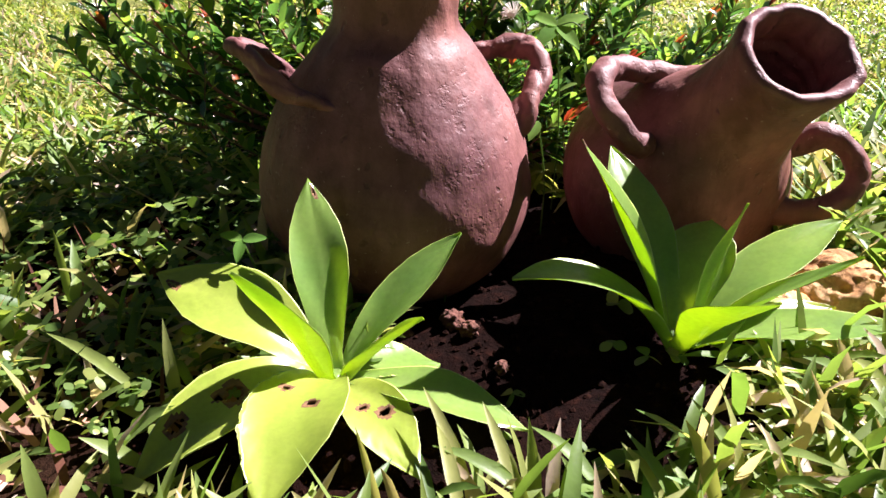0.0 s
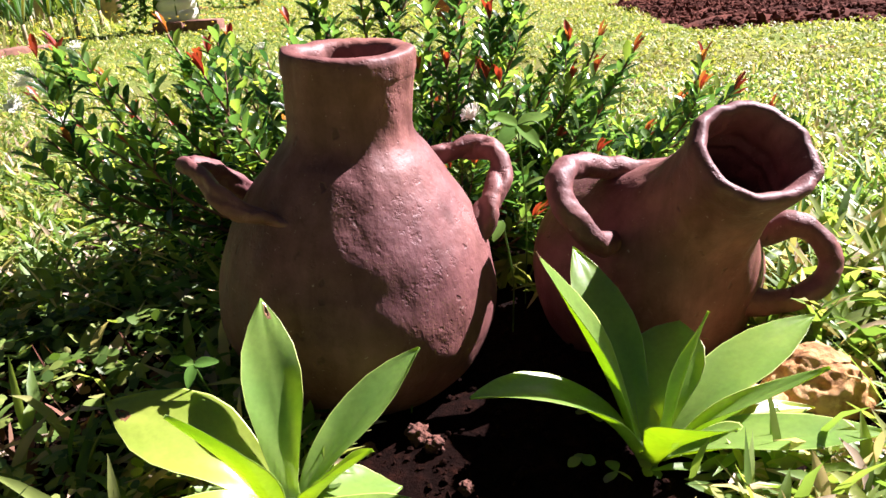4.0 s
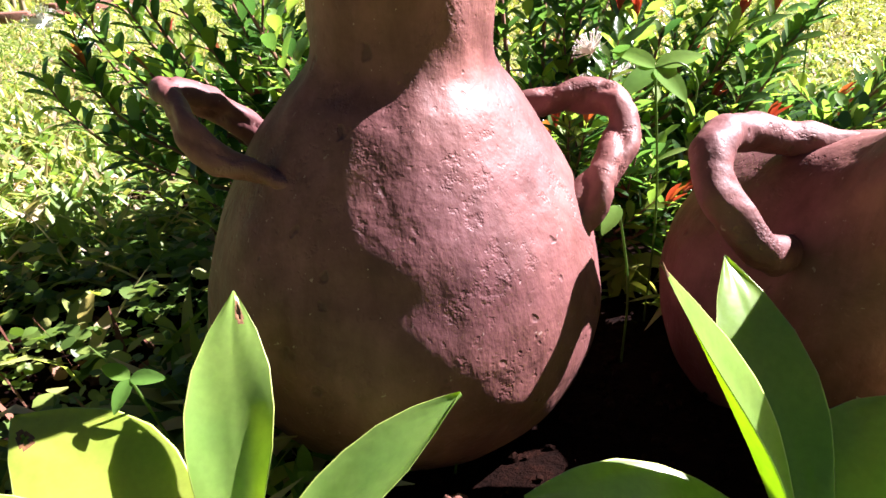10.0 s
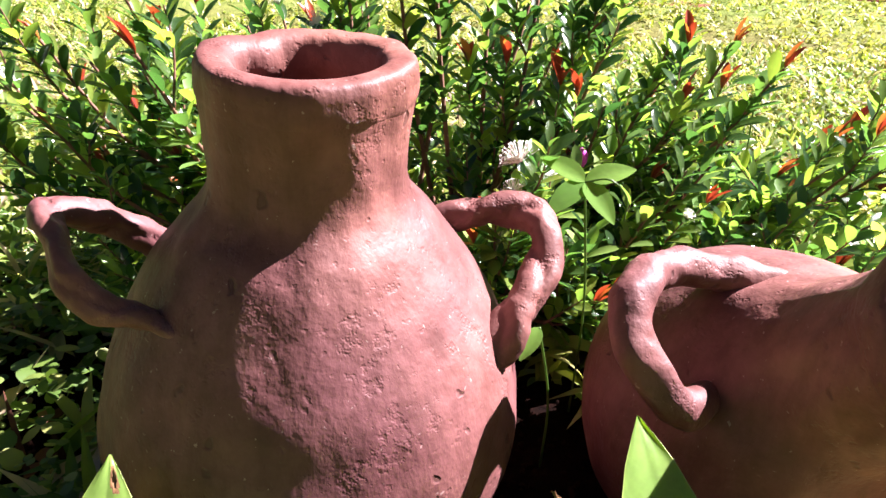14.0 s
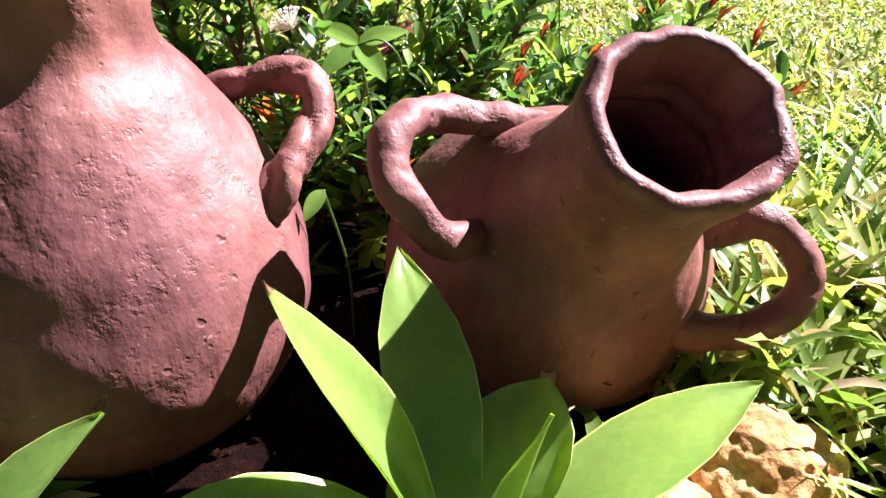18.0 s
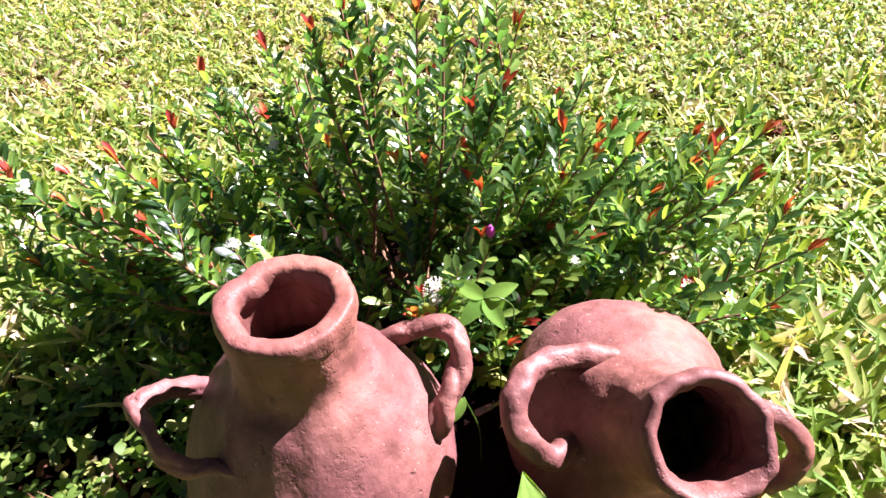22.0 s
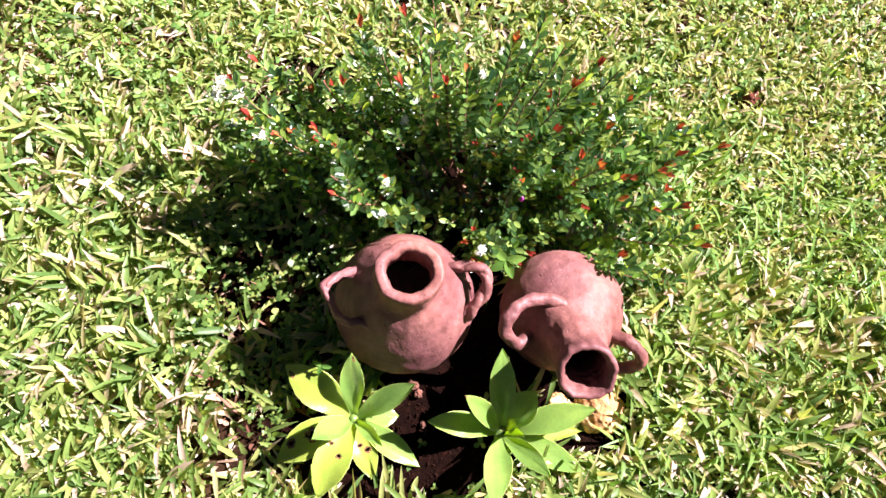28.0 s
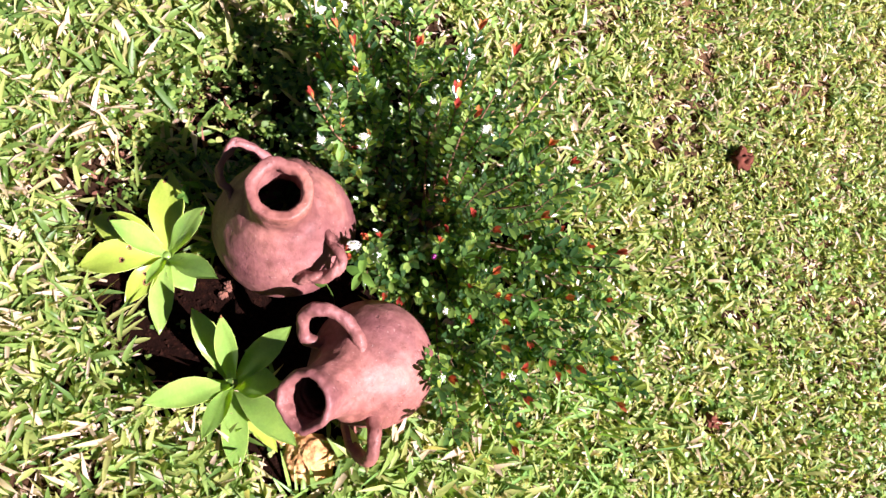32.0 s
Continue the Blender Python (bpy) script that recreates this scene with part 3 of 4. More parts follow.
stone((0.379, 0.611, -0.006), (0.050, 0.048, 0.047), "rough ochre stone full of pits, beside the tilted jar", 4.2, 22)
stone((0.304, 0.590, -0.006), (0.039, 0.035, 0.033), "smooth rounded ochre stone on the lawn edge", 9.1, 0)


def clod(at, r, seed):
    bm = bmesh.new()
    bmesh.ops.create_icosphere(bm, subdivisions=4, radius=r)
    for v in bm.verts:
        c = v.co * 0.010 / r
        v.co = Vector(at) + v.co * (1 + 0.5 * noise.noise(c * 90 + Vector((seed, seed, 0))) + 0.45 * noise.noise(c * 260 + Vector((0, seed, 1))))
    single("soil_clod", bm, TILLED if r > 0.015 else CLOD, "crumbly lump of red soil between the plants", "soil clod", "soil clods")


for i, (x, y, r) in enumerate([(0.012, 0.572, 0.010), (0.026, 0.556, 0.008), (-0.03, 0.562, 0.006), (0.62, 1.42, 0.02), (0.10, 1.80, 0.028), (0.05, 0.50, 0.006), (-0.30, 0.70, 0.008), (-0.34, 0.76, 0.009)]):
    clod((x, y, float(ground_z(x, y)) + r * 0.5), r, i * 1.7)


# ---- lawn ----
def bare(x, y):
    """How bare the soil is: round the jars, between the agaves and under the shrub."""
    a = np.exp(-(((x - 0.09) / 0.26) ** 2 + ((y - 0.70) / 0.18) ** 2) ** 2)
    b = np.exp(-(((x - 0.07) / 0.19) ** 2 + ((y - 0.50) / 0.16) ** 2) ** 2)
    c = np.exp(-(((x + 0.01) / 0.36) ** 2 + ((y - 1.01) / 0.24) ** 2) ** 2)
    d = np.exp(-(((x + 0.33) / 0.215) ** 2 + ((y - 0.74) / 0.27) ** 2) ** 2)
    e = np.exp(-(((x + 0.10) / 0.165) ** 2 + ((y - 0.42) / 0.115) ** 2) ** 2)
    f = 0.85 * np.exp(-(((x + 0.28) / 0.17) ** 2 + ((y - 0.46) / 0.15) ** 2) ** 2)
    g = np.exp(-(((x - 0.34) / 0.14) ** 2 + ((y - 0.595) / 0.085) ** 2) ** 2)
    return np.clip(1.25 * np.maximum.reduce([a, b, 0.85 * c, 0.76 * d, 0.95 * e, 0.8 * f, g]), 0, 1)


def lawn(name, n, x0, x1, y0, y1, size, material, label, dry=False, thin_out=None, fan=4, rows=4, broad=1.0, patchy=True, fold=0.0, soil=bare):
    """Blades in small fans along creeping runners."""
    m = n // fan
    x, y = RNG.uniform(x0, x1, m), RNG.uniform(y0, y1, m)
    clump = np.sin(9 * x + 2.0 * np.sin(7 * y)) * np.sin(8 * y + 1.5 * np.sin(6 * x + 1))
    straw = np.sin(5.3 * x + 1.7 * np.sin(4.1 * y + 2)) * np.sin(4.7 * y + 1.3 * np.sin(5.9 * x))
    keep = RNG.random(m) > 0.35 * (clump < -0.35) + (0.4 * (straw > 0.35) if patchy and not dry else 0)
    head = RNG.uniform(0, math.tau, m)
    x, y, head = (np.repeat(v[keep], fan) for v in (x, y, head))
    k = len(x)
    x, y = x + RNG.normal(0, 0.10 * size, k), y + RNG.normal(0, 0.10 * size, k)
    keep = RNG.random(k) >= soil(x, y) * (1.0 if not dry else 1.1)
    if thin_out is not None:
        keep &= thin_out(x, y)
    x, y, head = x[keep], y[keep], head[keep]
    n = len(x)
    size = size * np.where((y > 0.95) & (x > 0.05), 0.58, np.where(y > 0.95, 0.66, 1.0)) * np.where(y > 1.6, 0.75, 1.0) * np.where((y < 0.6) & (x > -0.35), 0.85, 1.0)
    length = size * RNG.uniform(0.5, 1.45, n)
    width = broad * size * RNG.uniform(0.13, 0.20, n) * np.where((y < 0.52) & (x > -0.6) & (x < 0.8), 0.9, 1.0) * (0.8 if dry else 1.0)
    el = np.radians(RNG.normal(36, 22, n).clip(-4, 82)) if not dry else np.radians(RNG.normal(6, 10, n))
    az = head + RNG.normal(0, 0.9, n)
    lift = np.abs(RNG.normal(0, 0.26, n)).clip(0, 0.6) * size * (0.75 if dry else 1)
    v, q = strips(np.c_[x, y, ground_z(x, y) + lift], az, el, length, width, np.radians(RNG.uniform(10, 90, n)), rows, (0.7, 1.0, 0.72, 0.03), RNG.normal(0, 0.5, n), fold)
    ob = new(name, fast_mesh(name, v, q, material))
    return tagged(ob, label, "grass", kind="stuff")


def red_patches(x, y):
    """Worn places in the turf where red soil shows."""
    return (np.sin(3.1 * x + 2.2 * np.sin(2.7 * y)) * np.sin(3.7 * y + 1.1 * np.sin(4.3 * x)) > 0.62) * 0.9


def under_shrub(x, y):
    return np.exp(-(((x - 0.02) / 0.38) ** 2 + ((y - 1.02) / 0.26) ** 2) ** 2)


SOIL_BED = lambda x, y: (x > 1.27 + 0.06 * np.sin(3 * y)) & (y > 3.6) & (y < 5.25)
ONION_BED = lambda x, y: (x < -2.30 + 0.22 * (y - 3.6)) & (y > 3.2) & (y < 6.6)
NEAR = lambda x, y: (x > -0.85) & (x < 1.15) & (y > 0.1) & (y < 1.45)
lawn("lawn_grass", 54000, -0.9, 1.2, 0.05, 1.5, 0.066, GRASS, "broad-bladed carpet grass, green and straw, in hard sun", broad=1.22, fold=0.22, thin_out=NEAR)
lawn("lawn_grass", 76000, -1.35, 1.75, -0.1, 2.35, 0.066, GRASS, "broad-bladed carpet grass, green and straw, in hard sun", broad=1.22, thin_out=lambda x, y: ~NEAR(x, y))
lawn("dry_grass", 36000, -1.35, 1.75, -0.1, 2.35, 0.047, DRY, "dead straw-coloured grass blades lying in the lawn", dry=True)
lawn("fine_lawn_grass", 70000, 0.05, 1.9, 0.85, 2.5, 0.046, GRASS_MID, "short close-cut green lawn of small leaves", broad=1.7, patchy=False, soil=under_shrub)
lawn("fine_lawn_grass", 34000, -1.4, 0.1, 1.25, 2.5, 0.046, GRASS_MID, "short close-cut green lawn of small leaves", broad=1.5, patchy=False, soil=red_patches)
lawn("meadow_grass", 54000, -3.4, -0.3, 2.3, 7.5, 0.050, GRASS_MID, "green and yellow lawn with worn red patches near the onion bed", broad=1.9, patchy=False, soil=red_patches, thin_out=lambda x, y: ~ONION_BED(x, y) & (np.abs(x - 0.1) < 0.65 * y + 0.6))
lawn("meadow_grass", 92000, -0.3, 4.2, 2.3, 7.5, 0.050, GRASS_FAR, "sunlit yellow-green lawn running back to the garden", broad=2.0, patchy=False, thin_out=lambda x, y: ~SOIL_BED(x, y) & (np.abs(x - 0.1) < 0.65 * y + 0.6))
lawn("side_lawn_grass", 26000, -3.4, -1.3, 0.6, 3.3, 0.065, GRASS, "broad-bladed lawn beside the onion bed", thin_out=lambda x, y: ~ONION_BED(x, y))
lawn("side_lawn_grass", 14000, 1.7, 3.0, 0.8, 2.6, 0.065, GRASS, "broad-bladed lawn in open sun")
lawn("far_meadow_grass", 40000, -7, 9, 7.3, 16, 0.11, GRASS, "rough grass before the fence", patchy=False, thin_out=lambda x, y: ~SOIL_BED(x, y) & (np.abs(x) < 0.65 * y + 0.6))
lawn("outer_lawn_grass", 24000, -4.2, 4.4, -2.6, 2.6, 0.085, GRASS, "broad-bladed lawn round the planting", broad=1.2, patchy=False, thin_out=lambda x, y: ((x < -1.35) | (x > 1.75) | (y < -0.1)) & ~ONION_BED(x, y))


def upright_tufts():
    """Taller leaning blades standing out of the lawn."""
    n = 1500
    x, y = RNG.uniform(-0.9, 1.3, n), RNG.uniform(0.1, 1.6, n)
    keep = RNG.random(n) >= bare(x, y) * 1.8
    x, y = x[keep], y[keep]
    n = len(x)
    v, q = strips(np.c_[x, y, ground_z(x, y)], RNG.uniform(0, math.tau, n), np.radians(RNG.uniform(35, 80, n)), RNG.uniform(0.05, 0.09, n), RNG.uniform(0.005, 0.009, n), np.radians(RNG.uniform(10, 60, n)), 5, (0.7, 0.95, 1.0, 0.7, 0.03))
    tagged(new("tall_lawn_blades", fast_mesh("tall_lawn_blades", v, q, GRASS)), "taller green grass blades standing out of the lawn", "grass", kind="stuff")


upright_tufts()


def sunny_tufts():
    n = 1100
    x, y = RNG.uniform(0.42, 1.3, n), RNG.uniform(0.5, 1.25, n)
    v, q = strips(np.c_[x, y, ground_z(x, y)], RNG.uniform(0, math.tau, n), np.radians(RNG.uniform(30, 75, n)), RNG.uniform(0.06, 0.12, n), RNG.uniform(0.0045, 0.0075, n), np.radians(RNG.uniform(15, 80, n)), 5, (0.7, 0.95, 1.0, 0.7, 0.03), None, 0.2)
    tagged(new("lush_grass", fast_mesh("lush_grass", v, q, LIME)), "long lush green blades in the sun beside the jar", "grass", kind="stuff")
    n = 520
    x, y = RNG.uniform(0.12, 0.85, n), RNG.uniform(0.26, 0.52, n)
    k = RNG.random(n) > 1.6 * bare(x, y)
    x, y, n = x[k], y[k], int(k.sum())
    v, q = strips(np.c_[x, y, ground_z(x, y)], RNG.uniform(0, math.tau, n), np.radians(RNG.uniform(15, 70, n)), RNG.uniform(0.035, 0.075, n), RNG.uniform(0.006, 0.010, n), np.radians(RNG.uniform(15, 90, n)), 5, (0.6, 0.95, 1.0, 0.75, 0.04), RNG.normal(0, 0.4, n), 0.2)
    tagged(new("lush_grass", fast_mesh("lush_grass", v, q, LIME)), "long lush green blades in the sun beside the jar", "grass", kind="stuff")


sunny_tufts()


def dead_stalks():
    """Brown dry stalks and blades standing among the weeds."""
    n = 46
    x, y = RNG.uniform(-0.46, -0.16, n), RNG.uniform(0.36, 0.72, n)
    v, q = strips(np.c_[x, y, ground_z(x, y)], RNG.uniform(0, math.tau, n), np.radians(RNG.uniform(20, 85, n)), RNG.uniform(0.04, 0.085, n), RNG.uniform(0.003, 0.007, n), np.radians(RNG.uniform(0, 50, n)), 5, (0.8, 1.0, 0.9, 0.6, 0.08), RNG.normal(0, 0.5, n))
    tagged(new("dead_stalks", fast_mesh("dead_stalks", v, q, LITTER)), "dry red-brown stalks standing among the weeds", "dead grass", kind="stuff")


dead_stalks()

# ---- low weeds ----
def leaflet_patch(name, n, x0, x1, y0, y1, r, h, material, label, keep_fn=None):
    """Three-part leaves on short stalks, close over the soil."""
    x, y = RNG.uniform(x0, x1, n), RNG.uniform(y0, y1, n)
    if keep_fn is not None:
        k = keep_fn(x, y)
        x, y = x[k], y[k]
    n = len(x)
    z = ground_z(x, y) + RNG.uniform(0.2, 1.0, n) * h
    turn, rr = RNG.uniform(0, math.tau, n), r * RNG.uniform(0.6, 1.3, n)
    at, az = np.repeat(np.c_[x, y, z], 3, 0), np.repeat(turn, 3) + np.tile([0, 2.1, 4.2], n)
    m = 3 * n
    v, q = strips(at, az, np.radians(RNG.normal(10, 20, m)), np.repeat(rr, 3) * 1.6, np.repeat(rr, 3) * 1.3, np.radians(RNG.uniform(0, 50, m)), 5, (0.2, 0.75, 1.0, 0.86, 0.25), RNG.normal(0, 0.4, m))
    tagged(new(name, fast_mesh(name, v, q, material)), label, "weeds", kind="stuff")


WEEDY = lambda x, y: RNG.random(len(x)) < np.clip(1.25 * np.exp(-(((x + 0.32) / 0.23) ** 2 + ((y - 0.74) / 0.31) ** 2) ** 2), 0.02, 1)
OPEN = lambda x, y: np.sin(19 * x + 2 * np.sin(13 * y)) * np.sin(17 * y + 2 * np.sin(11 * x)) > -0.25
leaflet_patch("clover_weeds", 3400, -0.80, -0.10, 0.40, 1.10, 0.0056, 0.045, CLOVER, "low clover-like weeds in the shade beside the jar", lambda x, y: WEEDY(x, y) & OPEN(x, y))
leaflet_patch("clover_weeds", 420, -0.80, -0.12, 0.45, 1.05, 0.0095, 0.075, CLOVER, "larger three-leaved weeds standing over the clover", WEEDY)
leaflet_patch("clover_weeds", 420, -1.05, -0.40, 0.55, 1.35, 0.0090, 0.045, LIME, "sunlit broad-leaved weeds in the lawn edge", lambda x, y: RNG.random(len(x)) > 0.8 * np.exp(-(((x + 0.30) / 0.2) ** 2 + ((y - 0.7) / 0.25) ** 2)))
leaflet_patch("leaf_litter", 330, -0.75, 0.45, 0.36, 1.05, 0.0075, 0.010, LITTER, "dry red-brown leaf litter on the soil", lambda x, y: (x < -0.14) & (RNG.random(len(x)) < bare(x, y)))
leaflet_patch("clover_weeds", 1500, 0.25, 1.6, 0.8, 2.2, 0.007, 0.03, LIME, "small round-leaved weeds mixed into the lawn")
leaflet_patch("clover_weeds", 22, -0.15, 0.35, 0.34, 0.60, 0.008, 0.02, CLOVER, "sparse seedlings on the bare soil before the jars")


def trefoil(at, spread, label, tilt, n=3, tendril=True):
    """A weed with large pointed leaflets on one stalk."""
    weed = thing("trefoil_weed", (at[0], at[1], float(ground_z(at[0], at[1]))), label, "weed", "trefoil weeds")
    top = Vector(at)
    foot = Vector((at[0] + 0.01, at[1] + 0.012 + 0.25 * max(0.0, at[2] - 0.11), float(ground_z(at[0], at[1])) - 0.005))
    part("stalk", tube(bmesh.new(), bezier([foot, (foot + top) / 2 + Vector((0.006, 0.004, 0)), top], 8), 0.0009, 6), CLOVER, weed)
    for k in range(n):
        a = tilt + math.tau * k / n
        d = Vector((math.cos(a), 0.75 * math.sin(a) - 0.30, 0.50 * math.sin(a) - 0.05)).normalized()
        side = d.cross(Vector((0.1, -0.6, 1))).normalized()
        nor = side.cross(d)
        bm, rows = bmesh.new(), []
        for i in range(11):
            u = i / 10
            w = spread * 0.22 * math.sin(math.pi * u ** 0.8) ** 0.8 + 0.0004
            p = top + d * (spread * u) + nor * (-0.18 * spread * u * u)
            rows.append([bm.verts.new(p + side * (w * v) + nor * (0.3 * w * abs(v))) for v in (-1, -0.5, 0, 0.5, 1)])
        for A, B in zip(rows, rows[1:]):
            for j in range(4):
                bm.faces.new((A[j], A[j + 1], B[j + 1], B[j]))
        part("leaflet", bm, TREFOIL, weed)
    if tendril:
        line = bezier([top, top + Vector((0.016, -0.004, 0.004)), top + Vector((0.028, -0.004, -0.008)), top + Vector((0.028, -0.006, -0.024))], 8)
        part("tendril", tube(bmesh.new(), line, 0.0007, 6), CLOVER, weed)


trefoil((0.128, 0.788, 0.224), 0.036, "bright green weed with four pointed leaflets climbing through the shrub", 0.7, 4)
trefoil((-0.158, 0.546, 0.104), 0.020, "small green clover weed rising behind an agave leaf", 0.4, 3, False)
trefoil((-0.005, 0.600, 0.040), 0.020, "small green weed at the foot of the jar", 0.1, 2, False)
trefoil((0.105, 0.735, 0.140), 0.026, "small yellowish weed leaf between the jars", 4.2, 1, False)
trefoil((0.300, 1.060, 0.235), 0.024, "pale lime-green weed leaf in the shrub", 0.9, 3, False)


# ---- the flowering shrub ----
def shrub_leaf_mesh(name, material, long=1.0, wide=0.195, cup=0.3):
    """A small glossy leaf along +y, folded a little on its rib; unit length."""
    bm, rows = bmesh.new(), []
    for u, w in ((0.0, 0.04), (0.2, 0.55), (0.5, 0.95), (0.75, 0.95), (0.92, 0.55), (1.0, 0.06)):
        z = -0.16 * u * u
        rows.append([bm.verts.new((v * wide * w, u * long, z + cup * wide * w * abs(v))) for v in (-1, 0, 1)])
    for A, B in zip(rows, rows[1:]):
        for j in (0, 1):
            bm.faces.new((A[j], A[j + 1], B[j + 1], B[j]))
    return mesh_of(name, bm, material)


def joined(name, base, poses, material):
    """Many copies of one small mesh in one mesh."""
    co = np.array([v.co[:] for v in base.vertices])
    fc = np.array([p.vertices[:] for p in base.polygons])
    M = np.array([[list(r) for r in m] for m in poses])
    v = np.einsum("nij,vj->nvi", M[:, :3, :3], co) + M[:, None, :3, 3]
    q = fc[None] + (np.arange(len(M)) * len(co))[:, None, None]
    return fast_mesh(name, v, q, material)


def aim(at, d, size, roll):
    """A pose with +y along d."""
    return Matrix.Translation(at) @ Vector(d).to_track_quat("Y", "Z").to_matrix().to_4x4() @ Matrix.Rotation(roll, 4, "Y") @ Matrix.Scale(size, 4)


def flower_mesh():
    bm = bmesh.new()
    rnd = random.Random(3)
    for k in range(5):
        a = math.tau * k / 5
        rows = []
        for u, w in ((0.05, 0.1), (0.3, 0.2), (0.5, 0.2), (0.62, 0.08)):
            c, s = math.cos(a), math.sin(a)
            rows.append([bm.verts.new((c * u * 0.5 - s * w * v * 0.5, s * u * 0.5 + c * w * v * 0.5, 0.1 + 0.12 * u)) for v in (-1, 1)])
        for A, B in zip(rows, rows[1:]):
            bm.faces.new((A[0], A[1], B[1], B[0]))
    for k in range(80):
        a, e = rnd.uniform(0, math.tau), rnd.uniform(0.15, 1.45)
        d = Vector((math.cos(a) * math.cos(e), math.sin(a) * math.cos(e), math.sin(e)))
        s = d.cross(Vector((0.3, 0.5, 0.8))).normalized() * 0.009
        p = [bm.verts.new(v) for v in (-s, s, d * 0.55 + s, d * 0.55 - s)]
        bm.faces.new(p)
        t = bmesh.ops.create_icosphere(bm, subdivisions=1, radius=0.022, matrix=Matrix.Translation(d * 0.56))
    return mesh_of("flower", bm, PETAL)


def flowering_shrub():
    rnd = random.Random(21)
    centre = Vector((-0.01, 1.0, -0.01))
    shrub = thing("flowering_shrub", centre, "low dense evergreen shrub with red young tips and small white flowers", "shrub")
    left = [(-0.457, 0.998, 0.240), (-0.212, 0.846, 0.280), (-0.188, 0.806, 0.290), (-0.403, 0.90, 0.285), (-0.367, 0.90, 0.305), (-0.400, 0.88, 0.221), (-0.325, 0.90, 0.276), (-0.277, 0.89, 0.262), (-0.248, 0.90, 0.325), (-0.229, 0.91, 0.286), (-0.194, 0.90, 0.254), (-0.160, 0.90, 0.215), (-0.28, 1.03, 0.28), (-0.30, 0.86, 0.21), (-0.36, 0.92, 0.17), (-0.10, 0.82, 0.25), (-0.42, 0.90, 0.16), (-0.45, 1.10, 0.18), (-0.14, 1.32, 0.24)]
    middle = [(0.096, 1.10, 0.430), (0.01, 1.03, 0.415), (-0.043, 1.00, 0.405), (-0.009, 1.00, 0.438), (-0.086, 1.00, 0.36), (0.043, 1.00, 0.355), (0.093, 1.00, 0.398), (0.145, 1.00, 0.333), (0.153, 1.00, 0.29), (-0.098, 1.00, 0.32), (0.17, 1.08, 0.36), (0.14, 1.15, 0.38), (-0.10, 1.13, 0.30), (0.05, 1.15, 0.36), (0.08, 0.80, 0.205), (0.10, 1.34, 0.22)]
    right = [(0.40, 1.094, 0.156), (0.355, 0.98, 0.178), (0.119, 0.98, 0.232), (0.182, 0.98, 0.22), (0.253, 0.98, 0.28), (0.230, 0.98, 0.19), (0.297, 0.98, 0.264), (0.385, 0.98, 0.19), (0.427, 0.98, 0.208), (0.272, 0.98, 0.228), (0.22, 1.06, 0.29), (0.274, 1.263, 0.21), (0.485, 1.232, 0.115), (0.24, 0.93, 0.19), (0.45, 1.02, 0.13), (0.50, 1.16, 0.16), (0.46, 0.87, 0.12), (0.40, 0.85, 0.13), (0.50, 0.95, 0.13), (0.34, 0.87, 0.15)]
    low = [(0.12, 0.85, 0.15), (0.15, 0.84, 0.10), (0.08, 0.83, 0.11), (0.19, 0.89, 0.16), (0.13, 0.88, 0.20)]
    ends = left + middle + right + low
    while len(ends) < 72:
        a, r = rnd.uniform(0, math.tau), math.sqrt(rnd.uniform(0.08, 1.0))
        x, y = 0.02 + 0.49 * r * math.cos(a), 1.12 + 0.25 * r * math.sin(a)
        tall = 0.25 if x < -0.1 else 0.29 if x < 0.16 else 0.175
        ends.append((x, y, tall * rnd.uniform(0.72, 1.08) * (1.1 - 0.38 * r * r)))
    stems, leaves, reds, limes, tips = [], [], [], [], []

    def leafy(line, start, gap, size):
        """Pairs of leaves crosswise along a line."""
        run, turn = 0.0, rnd.uniform(0, 3)
        total = sum((b - a).length for a, b in zip(line, line[1:]))
        for a, b in zip(line, line[1:]):
            d = (b - a).normalized()
            ref = d.cross(Vector((0.2, 0.1, 1))).normalized()
            oth = d.cross(ref)
            length, at = (b - a).length, 0.0
            while at < length:
                u = (run + at) / total
                if u > start:
                    turn += math.pi / 2 + rnd.uniform(-0.3, 0.3)
                    for s in (0, math.pi):
                        o = ref * math.cos(turn + s) + oth * math.sin(turn + s)
                        spread_out = 0.95 - 0.4 * max(0, u - 0.8) / 0.2
                        e = (d * (1 - 0.30 * spread_out) + o * (0.80 * spread_out) + Vector((0, 0, 0.15))).normalized()
                        k = size * rnd.uniform(0.75, 1.2) * (1 - 0.25 * max(0, u - 0.85) / 0.15)
                        m = aim(a + d * at, e, k, rnd.uniform(-0.5, 0.5))
                        (limes if u > 0.75 and rnd.random() < 0.22 else leaves).append(m)
                at += gap * rnd.uniform(0.8, 1.2)
            run += length

    for e in ends:
        e = Vector(e)
        foot = centre + Vector((rnd.uniform(-0.05, 0.05), rnd.uniform(-0.04, 0.04), 0))
        h = e - foot
        line = bezier([foot, foot + Vector((h.x * 0.45, h.y * 0.45, h.z * 0.30 + 0.01)), foot + Vector((h.x * 0.82, h.y * 0.82, h.z * 0.66)), e], 7)
        stems.append((line, 0.0032))
        leafy(line, 0.45, 0.0160, 0.0295)
        tips.append((e, (line[-1] - line[-3]).normalized()))
